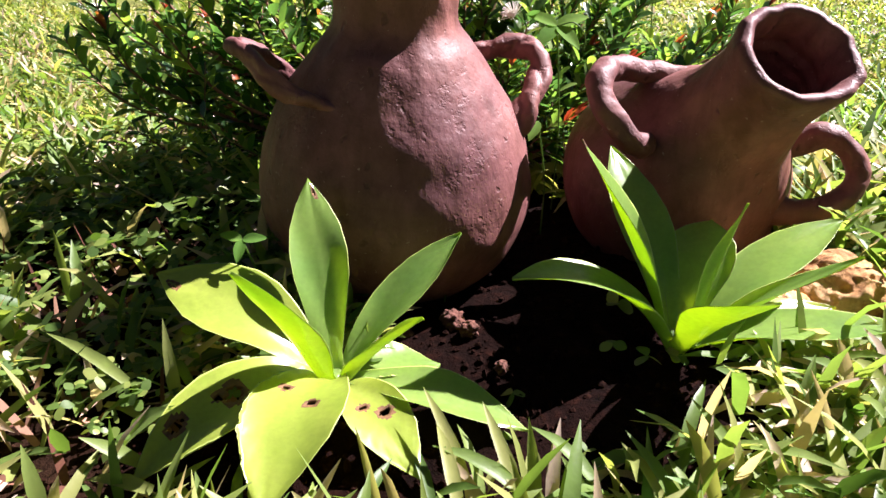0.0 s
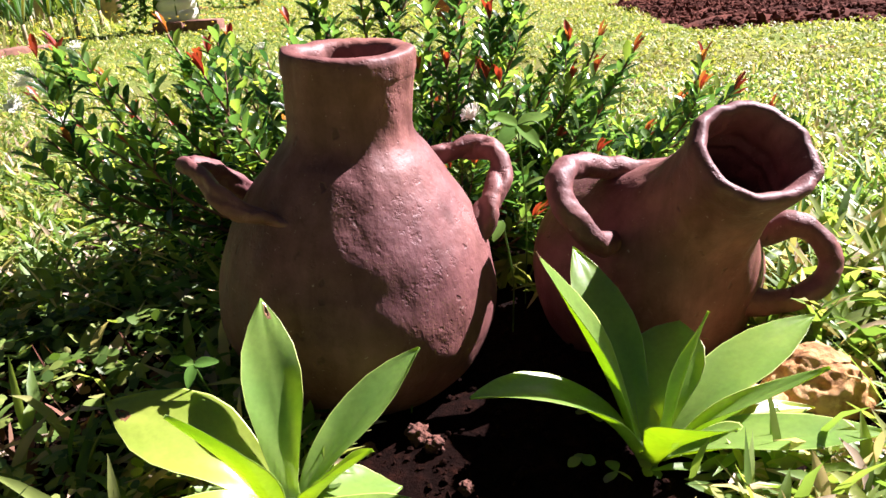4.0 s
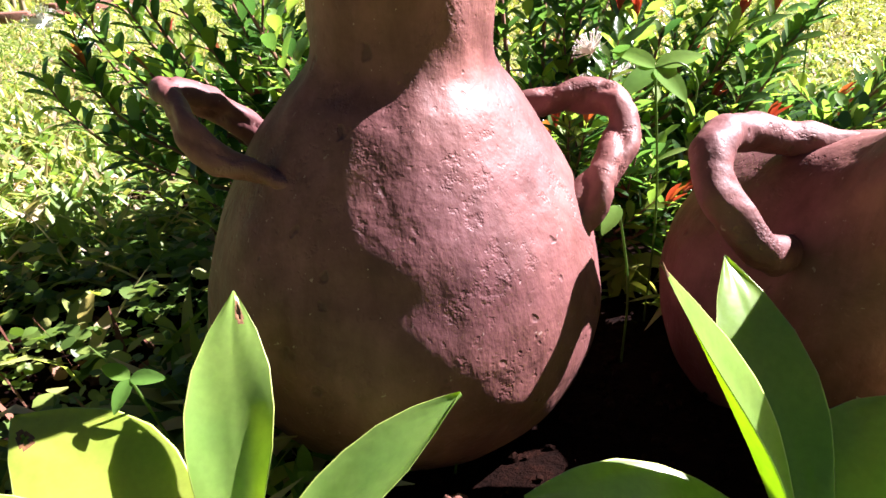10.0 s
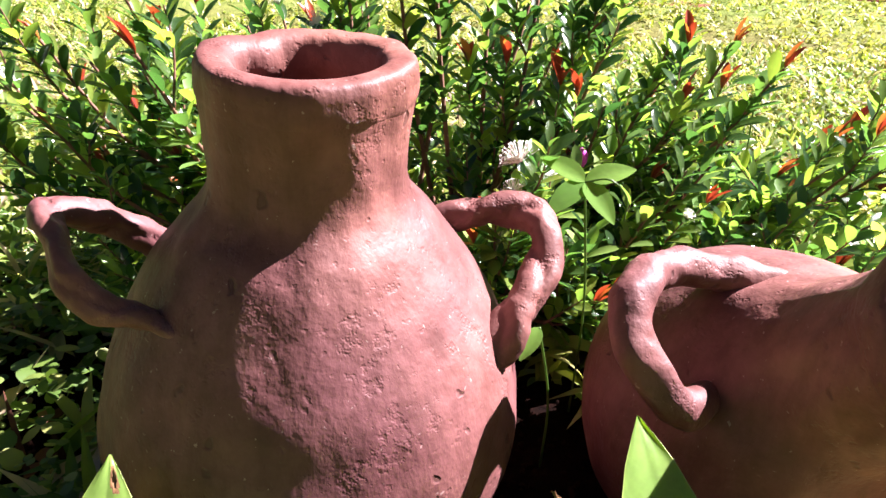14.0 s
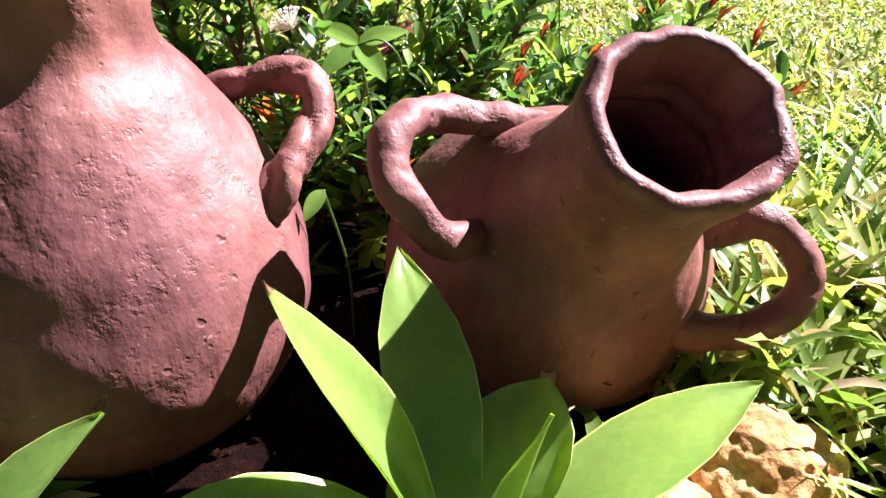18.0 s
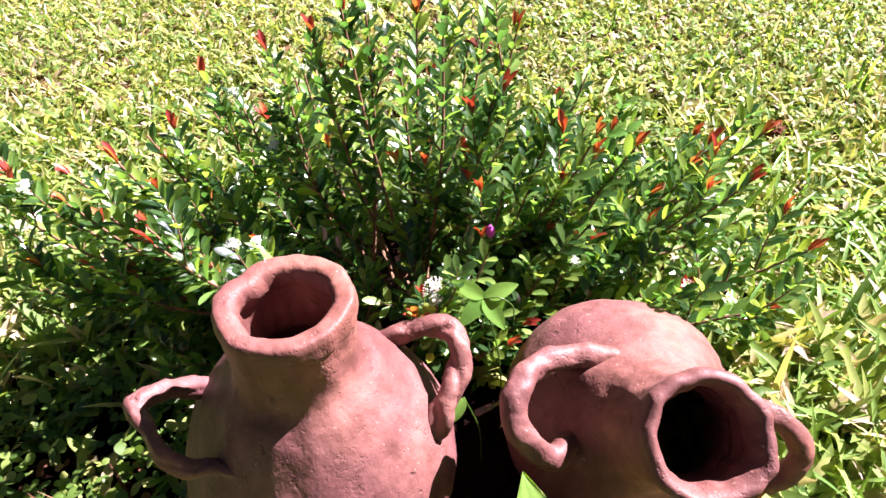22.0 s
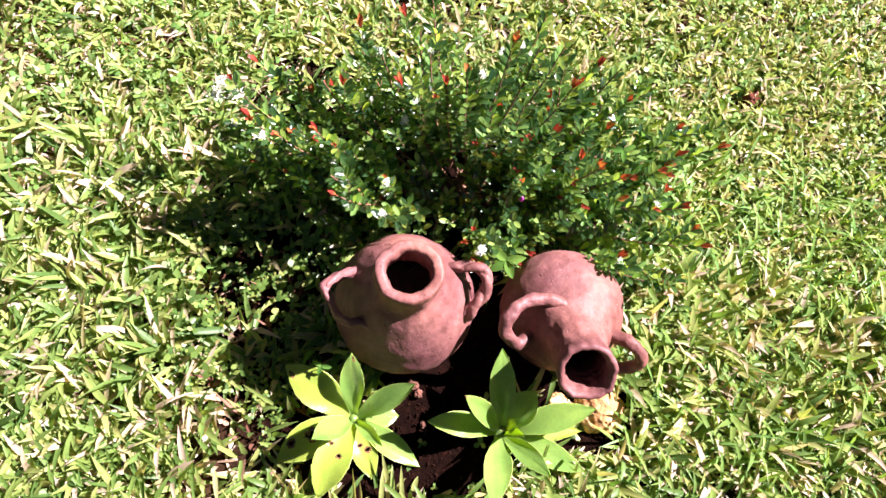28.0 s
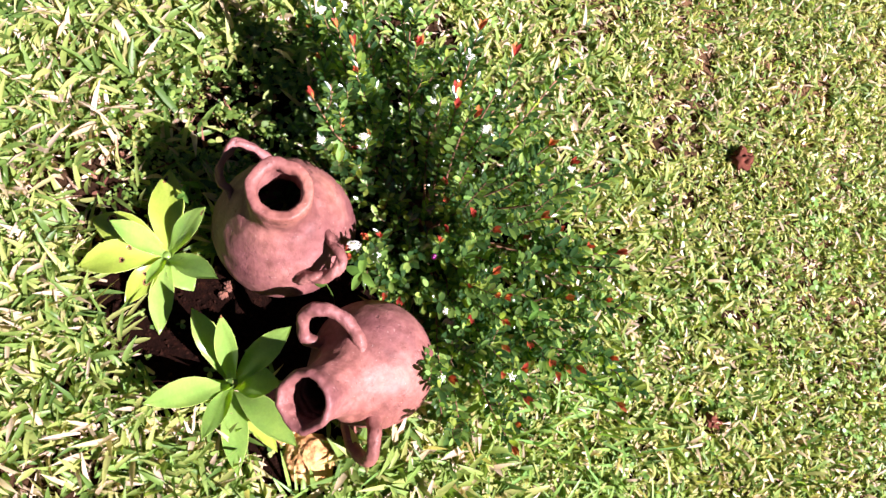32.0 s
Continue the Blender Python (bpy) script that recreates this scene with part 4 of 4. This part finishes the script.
        for k in range(8, len(line) - 3, 2):
            for _ in range(rnd.choice((0, 0, 0, 1, 1)) if line[k].z > 0.1 else rnd.choice((0, 1, 1))):
                d = (line[k + 1] - line[k]).normalized()
                o = Vector((rnd.gauss(0, 1), rnd.gauss(0, 1), rnd.gauss(0.5, 0.5)))
                o = (o - d * o.dot(d)).normalized()
                long = rnd.uniform(0.04, 0.10)
                tip = line[k] + (d * 0.7 + o * 0.5 + Vector((0, 0, 0.8))).normalized() * long
                tip.z = max(tip.z, 0.03)
                tw = bezier([line[k], (line[k] + tip) / 2 + o * 0.007, tip], 5)
                stems.append((tw, 0.0014))
                leafy(tw, 0.15, 0.0150, 0.0265)
                tips.append((tip, (tip - line[k]).normalized()))
    # Low inner twigs close the crown down to the soil.
    for _ in range(230):
        a, r = rnd.uniform(0, math.tau), rnd.uniform(0.1, 0.95)
        p = centre + Vector((0.44 * r * math.cos(a), (0.34 if math.sin(a) > 0 else 0.18) * r * math.sin(a), rnd.uniform(0.02, 0.13)))
        tip = p + Vector((rnd.gauss(0, 0.03), rnd.gauss(0, 0.03), rnd.uniform(0.03, 0.08)))
        tw = bezier([p, (p + tip) / 2, tip], 4)
        stems.append((tw, 0.0012))
        leafy(tw, 0.0, 0.0135, 0.024)
    for line, r in stems[:72]:
        part("stem", tube(bmesh.new(), line, lambda u: r * (1 - 0.6 * u), 6), BARK, shrub)
    bm = bmesh.new()
    for line, r in stems[72:]:
        tube(bm, line, lambda u: r * (1 - 0.6 * u), 5, False)
    tagged(part("twig_tangle", bm, BARK, shrub), kind="stuff")
    leaf, front = shrub_leaf_mesh("leaf", SHRUB), shrub_leaf_mesh("leaf", SHRUB_ONE)
    leaves.sort(key=lambda m: m.translation.y)
    for m in leaves[:260]:
        part("leaf", front, None, shrub, "", m)
    tagged(part("foliage", joined("foliage", leaf, leaves[260:], SHRUB), None, shrub), kind="stuff")
    tagged(part("young_foliage", joined("young_foliage", leaf, limes, LIME), None, shrub, "lime-green young leaves"), kind="stuff")
    red = shrub_leaf_mesh("red_leaf", RED, 1.0, 0.15, 0.5)
    rnd.shuffle(tips)
    for p, d in tips[:90]:
        ref = d.cross(Vector((0.3, 0.2, 1))).normalized()
        for k in range(4):
            o = Matrix.Rotation(k * 1.57 + p.x * 90, 3, d) @ ref
            reds.append(aim(p, (d + Vector((0, 0, 0.5)) + o * rnd.uniform(0.12, 0.4)).normalized(), rnd.uniform(0.016, 0.031), 0))
    tagged(part("red_growth", joined("red_growth", red, reds, RED), None, shrub, "red young leaves at the twig tips"), kind="stuff")
    flower = flower_mesh()
    spots = [(Vector((-0.457, 0.980, 0.268)), 0.038), (Vector((-0.480, 0.975, 0.240)), 0.036), (Vector((-0.435, 0.975, 0.250)), 0.036), (Vector((-0.40, 0.93, 0.225)), 0.038), (Vector((0.084, 0.788, 0.235)), 0.026)]
    spots += [(p + d * 0.004, rnd.uniform(0.014, 0.022)) for p, d in tips[90:116] if p.z > 0.13]
    for p, k in spots:
        part("flower", flower, None, shrub, "white flower with fine stamens", Matrix.Translation(p) @ Euler((rnd.uniform(-0.6, 0.6), rnd.uniform(-0.6, 0.6), 0)).to_matrix().to_4x4() @ Matrix.Scale(k, 4))
    bm = bmesh.new()
    bmesh.ops.create_icosphere(bm, subdivisions=2, radius=0.0070, matrix=Matrix.Translation((0.133, 0.932, 0.191)) @ Matrix.Diagonal((0.8, 0.8, 1.3, 1)))
    single("magenta_flower", bm, PINK, "single small magenta flower bud held in the shrub", "flower")


flowering_shrub()


# ---- the garden behind ----
def gz(x, y):
    return float(ground_z(x, y))


def brick_edging():
    rnd = random.Random(5)
    edge = thing("brick_edging", (-2.2, 3.6, gz(-2.2, 3.6)), "row of old red bricks edging the onion bed", "edging", kind="")
    spots = [(-2.75, 3.28), (-2.60, 3.36), (-2.45, 3.40), (-2.30, 3.46)] + [(-2.36 + 0.05 * k, 3.70 + 0.195 * k) for k in range(5)]
    for i, (x, y) in enumerate(spots):
        turn = 22 if i < 4 else 68
        bm = box(bmesh.new(), (0.18, 0.085, 0.075), (x, y, gz(x, y) + rnd.uniform(-0.01, 0.015)), turn + rnd.uniform(-8, 8), 0.006)
        part("brick", bm, BRICK, edge)


def onion(at, seed, label):
    rnd = random.Random(seed)
    plant = thing("spring_onion", at, label, "onion plant", "onions in the bed")
    p = Vector(at)
    part("sheath", tube(bmesh.new(), [p + Vector((0, 0, z)) for z in (-0.02, 0.03, 0.08, 0.13)], lambda u: 0.016 - 0.004 * u, 8), ONION_BASE, plant)
    for k in range(rnd.randint(6, 9)):
        a, h, out = rnd.uniform(0, math.tau), rnd.uniform(0.25, 0.75), rnd.uniform(0.05, 0.30)
        d = Vector((math.cos(a), math.sin(a), 0))
        line = bezier([p + Vector((0, 0, 0.13)) + d * 0.004, p + d * (out * 0.35) + Vector((0, 0, 0.13 + h * 0.45)), p + d * (out * 0.7) + Vector((0, 0, 0.13 + h * 0.8)), p + d * out + Vector((0, 0, 0.13 + h))], 5)
        part("leaf", tube(bmesh.new(), line, lambda u: 0.0095 * (0.7 + 0.5 * math.sin(2.6 * u)) * (1 - u) ** 0.45 + 0.001, 7), ONION, plant)


def onion_bed():
    rnd = random.Random(12)
    spots = [(-2.48, 3.55), (-2.78, 4.10), (-2.60, 4.22), (-2.42, 4.30), (-2.95, 3.8), (-2.84, 4.9), (-2.62, 5.1), (-2.36, 4.75), (-2.70, 5.55), (-3.1, 4.5), (-2.45, 5.3), (-2.3, 5.75), (-3.3, 4.0), (-2.66, 3.72), (-2.2, 5.1)]
    for i, (x, y) in enumerate(spots):
        onion((x, y, gz(x, y)), 40 + i, "tall green spring onion growing in the brick-edged bed")


def tall_weeds():
    n = 1500
    x, y = RNG.uniform(-7.5, -2.3, n), RNG.uniform(6.9, 9.2, n)
    k = (x < -0.41 * y - 0.12)
    x, y = x[k], y[k]
    n = len(x)
    v, q = strips(np.c_[x, y, ground_z(x, y)], RNG.uniform(0, math.tau, n), np.radians(RNG.uniform(50, 88, n)), RNG.uniform(0.5, 1.6, n), RNG.uniform(0.018, 0.05, n), np.radians(RNG.uniform(20, 160, n)), 6, (0.6, 0.9, 1.0, 0.85, 0.5, 0.05), RNG.normal(0, 0.5, n))
    tagged(new("tall_weeds", fast_mesh("tall_weeds", v, q, TALL)), "tall tangled cane grass and weeds behind the bed", "tall grass", kind="stuff")
    n = 2200
    x, y = RNG.uniform(-4.2, -2.0, n), RNG.uniform(3.4, 6.5, n)
    v, q = strips(np.c_[x, y, ground_z(x, y)], RNG.uniform(0, math.tau, n), np.radians(RNG.uniform(30, 85, n)), RNG.uniform(0.05, 0.17, n), RNG.uniform(0.008, 0.018, n), np.radians(RNG.uniform(10, 90, n)), 5, (0.8, 1.0, 0.9, 0.6, 0.05))
    keep = np.repeat(x < -2.36 + 0.2 * (y - 3.6), 4)
    tagged(new("bed_weeds", fast_mesh("bed_weeds", v, q[keep], GRASS_MID)), "low green weeds between the onions", "weeds", kind="stuff")


def post(name, at, h, r, label, lean=0.0, group=""):
    bm = tube(bmesh.new(), [Vector(at) + Vector((lean * z, 0, z)) for z in (-0.05, h * 0.3, h * 0.7, h)], lambda u: r * (1 - 0.12 * u), 12, True, 0.004)
    return single(name, bm, WOOD, label, "post", group)


def leaf_cloud(name, n, at, size, leaf_size, material, label, category, parent=None, shell=0.5):
    """Many small leaves through a rounded space."""
    d = RNG.normal(size=(n, 3))
    d /= np.linalg.norm(d, axis=1)[:, None]
    p = np.array(at) + d * np.array(size) * (RNG.uniform(shell, 1, n) * (1 + 0.25 * np.sin(5 * d[:, 0] + 4 * d[:, 2])))[:, None]
    p[:, 2] = np.maximum(p[:, 2], ground_z(p[:, 0], p[:, 1]) + 0.01)
    v, q = strips(p, RNG.uniform(0, math.tau, n), RNG.normal(0.1, 0.5, n), leaf_size * RNG.uniform(0.6, 1.3, n), leaf_size * RNG.uniform(0.35, 0.55, n), RNG.uniform(0, 0.8, n), 4, (0.3, 1.0, 0.8, 0.05), RNG.normal(0, 0.6, n))
    me = fast_mesh(name, v, q, material)
    if parent is not None:
        return tagged(part(name, me, None, parent), kind="stuff")
    return tagged(new(name, me), label, category)


def water_jug(at):
    x, y, z = at
    jug = thing("water_jug", at, "large ribbed white plastic water jug wrapped in a vine", "jug")
    prof = [(0.0, 0.02), (0.0, 0.105)]
    for k in range(7):
        h = 0.03 + k * 0.062
        prof += [(h, 0.124), (h + 0.03, 0.130), (h + 0.052, 0.130), (h + 0.058, 0.121)]
    prof += [(0.47, 0.125), (0.50, 0.10), (0.525, 0.06), (0.53, 0.032), (0.58, 0.03), (0.58, 0.005)]
    part("body", revolve(bmesh.new(), at, (-0.06, 0, 1), prof, 40), PLASTIC, jug)
    vine = thing("climbing_vine", (x - 0.15, y, z), "leafy green vine hanging round the white jug", "vine")
    for k in range(9):
        a = 0.6 + k * 0.6
        top = Vector((x, y, z + 0.56))
        out = Vector((math.cos(a), 0.5 * math.sin(a), 0))
        line = bezier([top, top + out * 0.10 + Vector((0, 0, 0.03)), top + out * 0.20 + Vector((0, 0, -0.22)), top + out * 0.26 + Vector((0, 0, -0.5))], 6)
        part("stem", tube(bmesh.new(), line, 0.004, 5), CLOVER, vine)
    leaf_cloud("foliage", 520, (x - 0.25, y - 0.02, z + 0.28), (0.15, 0.15, 0.32), 0.05, VINE, "", "", vine)
    leaf_cloud("foliage", 320, (x + 0.30, y + 0.05, z + 0.33), (0.18, 0.15, 0.22), 0.05, VINE, "", "", vine)
    leaf_cloud("foliage", 60, (x, y - 0.02, z + 0.60), (0.18, 0.14, 0.05), 0.06, VINE, "", "", vine)


def brick_box():
    rnd = random.Random(8)
    b = thing("brick_border", (-1.42, 5.0, gz(-1.42, 5.0)), "short stack of red bricks beside the jug", "bricks")
    for k in range(2):
        for j in range(1):
            x, y = -1.58 + 0.23 * k, 5.06 - 0.06 * k
            part("brick", box(bmesh.new(), (0.215, 0.11, 0.075), (x, y, gz(x, y) + 0.04), -14 + rnd.uniform(-4, 4), 0.007), BRICK, b)


def potted_cordyline(at):
    x, y, z = at
    pot = thing("flower_pot", at, "round terracotta pot on the lawn", "pot", "garden pots")
    part("body", revolve(bmesh.new(), at, (0, 0, 1), [(0.0, 0.01), (0.0, 0.06), (0.10, 0.082), (0.17, 0.09), (0.175, 0.098), (0.21, 0.098), (0.21, 0.088), (0.17, 0.08), (0.15, 0.01)], 32), TERRA, pot)
    plant = thing("cordyline", (x, y, z + 0.15), "crimson-leaved cordyline growing in the terracotta pot", "potted plant")
    n = 26
    v, q = strips(np.tile((x, y, z + 0.16), (n, 1)) + np.c_[np.zeros((n, 2)), RNG.uniform(0, 0.15, n)], RNG.uniform(0, math.tau, n), np.radians(RNG.uniform(35, 85, n)), RNG.uniform(0.2, 0.36, n), RNG.uniform(0.035, 0.055, n), np.radians(RNG.uniform(10, 90, n)), 6, (0.3, 0.8, 1.0, 0.9, 0.55, 0.03))
    tagged(part("foliage", fast_mesh("foliage", v, q, CORDYLINE), None, plant), kind="stuff")
    part("stem", tube(bmesh.new(), [Vector((x, y, z + h)) for h in (0.14, 0.2, 0.3)], 0.012, 8), BARK, plant)


def black_pot(at):
    single("black_pot", revolve(bmesh.new(), at, (0, 0, 1), [(0.0, 0.01), (0.0, 0.09), (0.19, 0.12), (0.195, 0.13), (0.215, 0.13), (0.215, 0.118), (0.18, 0.112), (0.17, 0.01)], 28), BLACK, "plain black plastic nursery pot on the lawn", "pot", "garden pots")
    x, y, z = at
    leaf_cloud("pot_plant", 90, (x, y, z + 0.34), (0.10, 0.10, 0.16), 0.05, VINE, "small green plant growing in the black pot", "potted plant")


def plastic_wrap(at):
    """A thin stake with a scrap of white sheet tied round its top."""
    x, y, z = at
    flag = thing("wrapped_stake", at, "thin grey stake with a scrap of white plastic tied round it", "stake")
    part("stake", tube(bmesh.new(), [Vector((x - 0.03, y, z + h)) for h in (-0.05, 0.2, 0.66)], 0.012, 8, True, 0.002), WOOD, flag)
    line = [Vector((x - 0.03 + 0.035 * u + 0.02 * math.sin(3 * u), y - 0.012, z + 0.224 + 0.185 * u)) for u in np.linspace(0, 1, 8)]
    part("sheet", tube(bmesh.new(), line, lambda u: 0.012 + 0.034 * math.sin(math.pi * min(1, 0.15 + 0.8 * u)) ** 1.5, 12, True, 0.008), PLASTIC, flag)


def hoops():
    """Bent pipes standing over an old bed."""
    frame_thing = thing("hoop_frame", (0.85, 8.2, gz(0.85, 8.2)), "low frame of dark bent pipes over a garden bed", "garden frame")
    for k, (x0, x1, y, h) in enumerate([(0.42, 1.20, 8.3, 0.21), (0.48, 1.30, 8.1, 0.23), (0.62, 0.95, 8.25, 0.19), (0.66, 1.0, 8.1, 0.19)]):
        pts = [(x0 + (x1 - x0) * u, y + (0.25 * (u - 0.5) if k > 1 else 0), gz(x0, y) + h * math.sin(math.pi * u) ** 0.7) for u in np.linspace(0, 1, 9)]
        part("hoop", tube(bmesh.new(), bezier(pts, 4), 0.014, 8), PIPE, frame_thing)


def fence():
    f = thing("wire_fence", (0, 11, gz(0, 11)), "old post and wire fence along the pasture", "fence")
    xs = [-8.5, -6.2, -4.4, -2.95, -1.95, -0.5, 0.9, 1.55, 2.0, 2.6, 3.5, 4.6, 6.2, 7.6, 9.0]
    for i, x in enumerate(xs):
        y = 11.0 - 0.35 * x
        r = 0.035 if i % 3 else 0.07
        line = [Vector((x + 0.02 * z * (i % 3 - 1), y, gz(x, y) + z)) for z in (-0.1, 0.4, 0.9, 1.25)]
        part("post", tube(bmesh.new(), line, lambda u: r * (1 - 0.1 * u), 8, True, 0.005), WOOD, f)
    for h in (0.3, 0.6, 0.9, 1.15):
        line = [Vector((x, 11.0 - 0.35 * x, gz(x, 11.0 - 0.35 * x) + h - 0.02 * (k % 2))) for k, x in enumerate(np.linspace(-9, 12, 30))]
        part("wire", tube(bmesh.new(), line, 0.004, 5), WIRE, f)


def tilled_bed():
    n, bm = 30, bmesh.new()
    rows = []
    for j in range(n + 1):
        y = 3.55 + 1.75 * j / n
        left = 1.27 + 0.06 * math.sin(3 * y) + 0.06 * noise.noise(Vector((y * 3, 1, 0)))
        row = []
        for i in range(n + 1):
            x = left + (5.0 - left) * i / n
            edge = min(i, n - i, j, n - j) / n
            row.append(bm.verts.new((x, y, gz(x, y) + min(0.05, edge * 0.8) + 0.03 * noise.noise(Vector((x * 6, y * 6, 0))) - 0.01)))
        rows.append(row)
    for A, B in zip(rows, rows[1:]):
        for i in range(n):
            bm.faces.new((A[i], A[i + 1], B[i + 1], B[i]))
    single("tilled_bed", bm, TILLED, "freshly dug bed of red soil in the lawn", "soil bed", kind="structure")


def bed_height(x, y):
    """How high the dug bed stands over the lawn."""
    edge = np.minimum.reduce([(y - 3.55) / 1.75, (5.3 - y) / 1.75, (x - 1.25) / 3.75])
    return np.clip(edge * 0.8, 0, 0.05) - 0.006


def crumbs(n, x0, x1, y0, y1, small, large, lift, material, label, keep_fn=None):
    """Loose crumbs of soil."""
    bm = bmesh.new()
    bmesh.ops.create_icosphere(bm, subdivisions=1, radius=0.6)
    base = np.array([v.co[:] for v in bm.verts])
    faces = np.array([[v.index for v in f.verts] + [f.verts[2].index] for f in bm.faces])[:, :3]
    bm.free()
    x, y = RNG.uniform(x0, x1, n), RNG.uniform(y0, y1, n)
    if keep_fn is not None:
        k = keep_fn(x, y)
        x, y = x[k], y[k]
    n = len(x)
    s = RNG.uniform(small, large, n) * RNG.uniform(0.5, 1.0, n)
    shape = base[None] * (1 + RNG.normal(0, 0.22, (n, len(base), 1))) * RNG.uniform(0.6, 1.2, (n, 1, 3)) * s[:, None, None]
    co = shape + np.c_[x, y, ground_z(x, y) + (lift(x, y) if callable(lift) else lift)][:, None]
    me = bpy.data.meshes.new("soil_crumbs")
    me.from_pydata(co.reshape(-1, 3).tolist(), [], (faces[None] + (np.arange(n) * len(base))[:, None, None]).reshape(-1, 3).tolist())
    me.materials.append(material)
    tagged(new("soil_crumbs", me), label, "soil", kind="stuff")


def bush(at, size, n, label, leaf_size=0.07):
    b = thing("garden_bush", at, label, "bush", "bushes")
    x, y, z = at
    for k in range(5):
        a = k * 1.3
        tip = Vector((x + size[0] * 0.6 * math.cos(a), y + size[1] * 0.6 * math.sin(a), z + size[2] * 1.4))
        part("stem", tube(bmesh.new(), bezier([at, (Vector(at) + tip) / 2 + Vector((0, 0, 0.04)), tip], 5), lambda u: 0.012 * (1 - 0.7 * u), 6), BARK, b)
    leaf_cloud("foliage", n, (x, y, z + size[2]), size, leaf_size, VINE, "", "", b, 0.35)


def yellow_flowers():
    n = 1500
    x, y = RNG.uniform(-3.0, 2.2, n), RNG.uniform(4.2, 10, n)
    k = (np.abs(x + 0.9) < 0.6 + 0.22 * y) & ~SOIL_BED(x, y)
    x, y = x[k], y[k]
    n = len(x)
    at = np.repeat(np.c_[x, y, ground_z(x, y) + RNG.uniform(0.05, 0.12, n)], 4, 0)
    m = 4 * n
    v, q = strips(at, np.tile([0, 1.57, 3.14, 4.71], n), np.full(m, 0.3), np.full(m, 0.013), np.full(m, 0.012), np.zeros(m), 4, (0.4, 1.0, 0.9, 0.3))
    tagged(new("yellow_flowers", fast_mesh("yellow_flowers", v, q, YELLOW)), "tiny yellow flowers scattered through the grass", "flowers", kind="stuff")


brick_edging()
onion_bed()
tall_weeds()
water_jug((-1.57, 5.22, gz(-1.57, 5.22) + 0.05))
brick_box()
post("garden_post", (-2.42, 6.3, gz(-2.42, 6.3)), 1.6, 0.085, "thick round weathered wooden post by the onion bed", -0.06)
post("garden_stake", (-3.15, 6.6, gz(-3.15, 6.6)), 1.2, 0.035, "pale leaning wooden stake among the weeds", 0.09)
potted_cordyline((0.18, 4.62, gz(0.18, 4.62)))
black_pot((-0.20, 5.30, gz(-0.20, 5.30)))
plastic_wrap((-0.07, 5.4, gz(-0.07, 5.4)))
hoops()
fence()
tilled_bed()
crumbs(9000, 1.26, 3.6, 3.52, 5.3, 0.010, 0.045, bed_height, TILLED, "loose red crumbs on the dug bed")
crumbs(5200, -0.55, 0.45, 0.35, 0.95, 0.002, 0.009, 0.001, SHADE_SOIL, "small crumbs of red soil round the jars and agaves, coloured near-black for shade", lambda x, y: RNG.random(len(x)) < bare(x, y))
bush((1.83, 6.75, gz(1.83, 6.75)), (0.23, 0.20, 0.24), 1300, "rounded dark green bush by the fence", 0.045)
bush((-1.55, 7.6, gz(-1.55, 7.6)), (0.32, 0.25, 0.24), 420, "loose leafy garden plant in the grass")
bush((-0.75, 9.5, gz(-0.75, 9.5)), (0.30, 0.25, 0.26), 380, "thin young garden plant in the grass", 0.08)
yellow_flowers()
post("fence_post", (1.32, 7.85, gz(1.32, 7.85)), 1.3, 0.055, "thick old wooden post by the bent pipes", 0.0, "old posts")
post("fence_post", (1.045, 8.3, gz(1.045, 8.3)), 1.3, 0.036, "thin dark wooden post behind the bent pipes", 0.0, "old posts")
post("fence_post", (0.02, 6.6, gz(0.02, 6.6)), 1.1, 0.022, "slim leaning garden stake in the grass", -0.05, "old posts")


def strip_on_ground(name, x0, x1, y0, y1, material, label, lift):
    n, bm = 60, bmesh.new()
    rows = [[bm.verts.new((x0 + (x1 - x0) * i / n, y, gz(0, y) + lift)) for i in range(n + 1)] for y in np.linspace(y0, y1, 8)]
    for A, B in zip(rows, rows[1:]):
        for i in range(n):
            bm.faces.new((A[i], A[i + 1], B[i + 1], B[i]))
    single(name, bm, material, label, name, kind="structure")


strip_on_ground("road", -90, 4, 33.0, 36.0, ASPHALT, "pale road passing far beyond the fence", 0.05)
strip_on_ground("far_soil_bed", 1.3, 5.5, 12.4, 14.4, TILLED, "dug strip of dark red soil beyond the fence", 0.05)
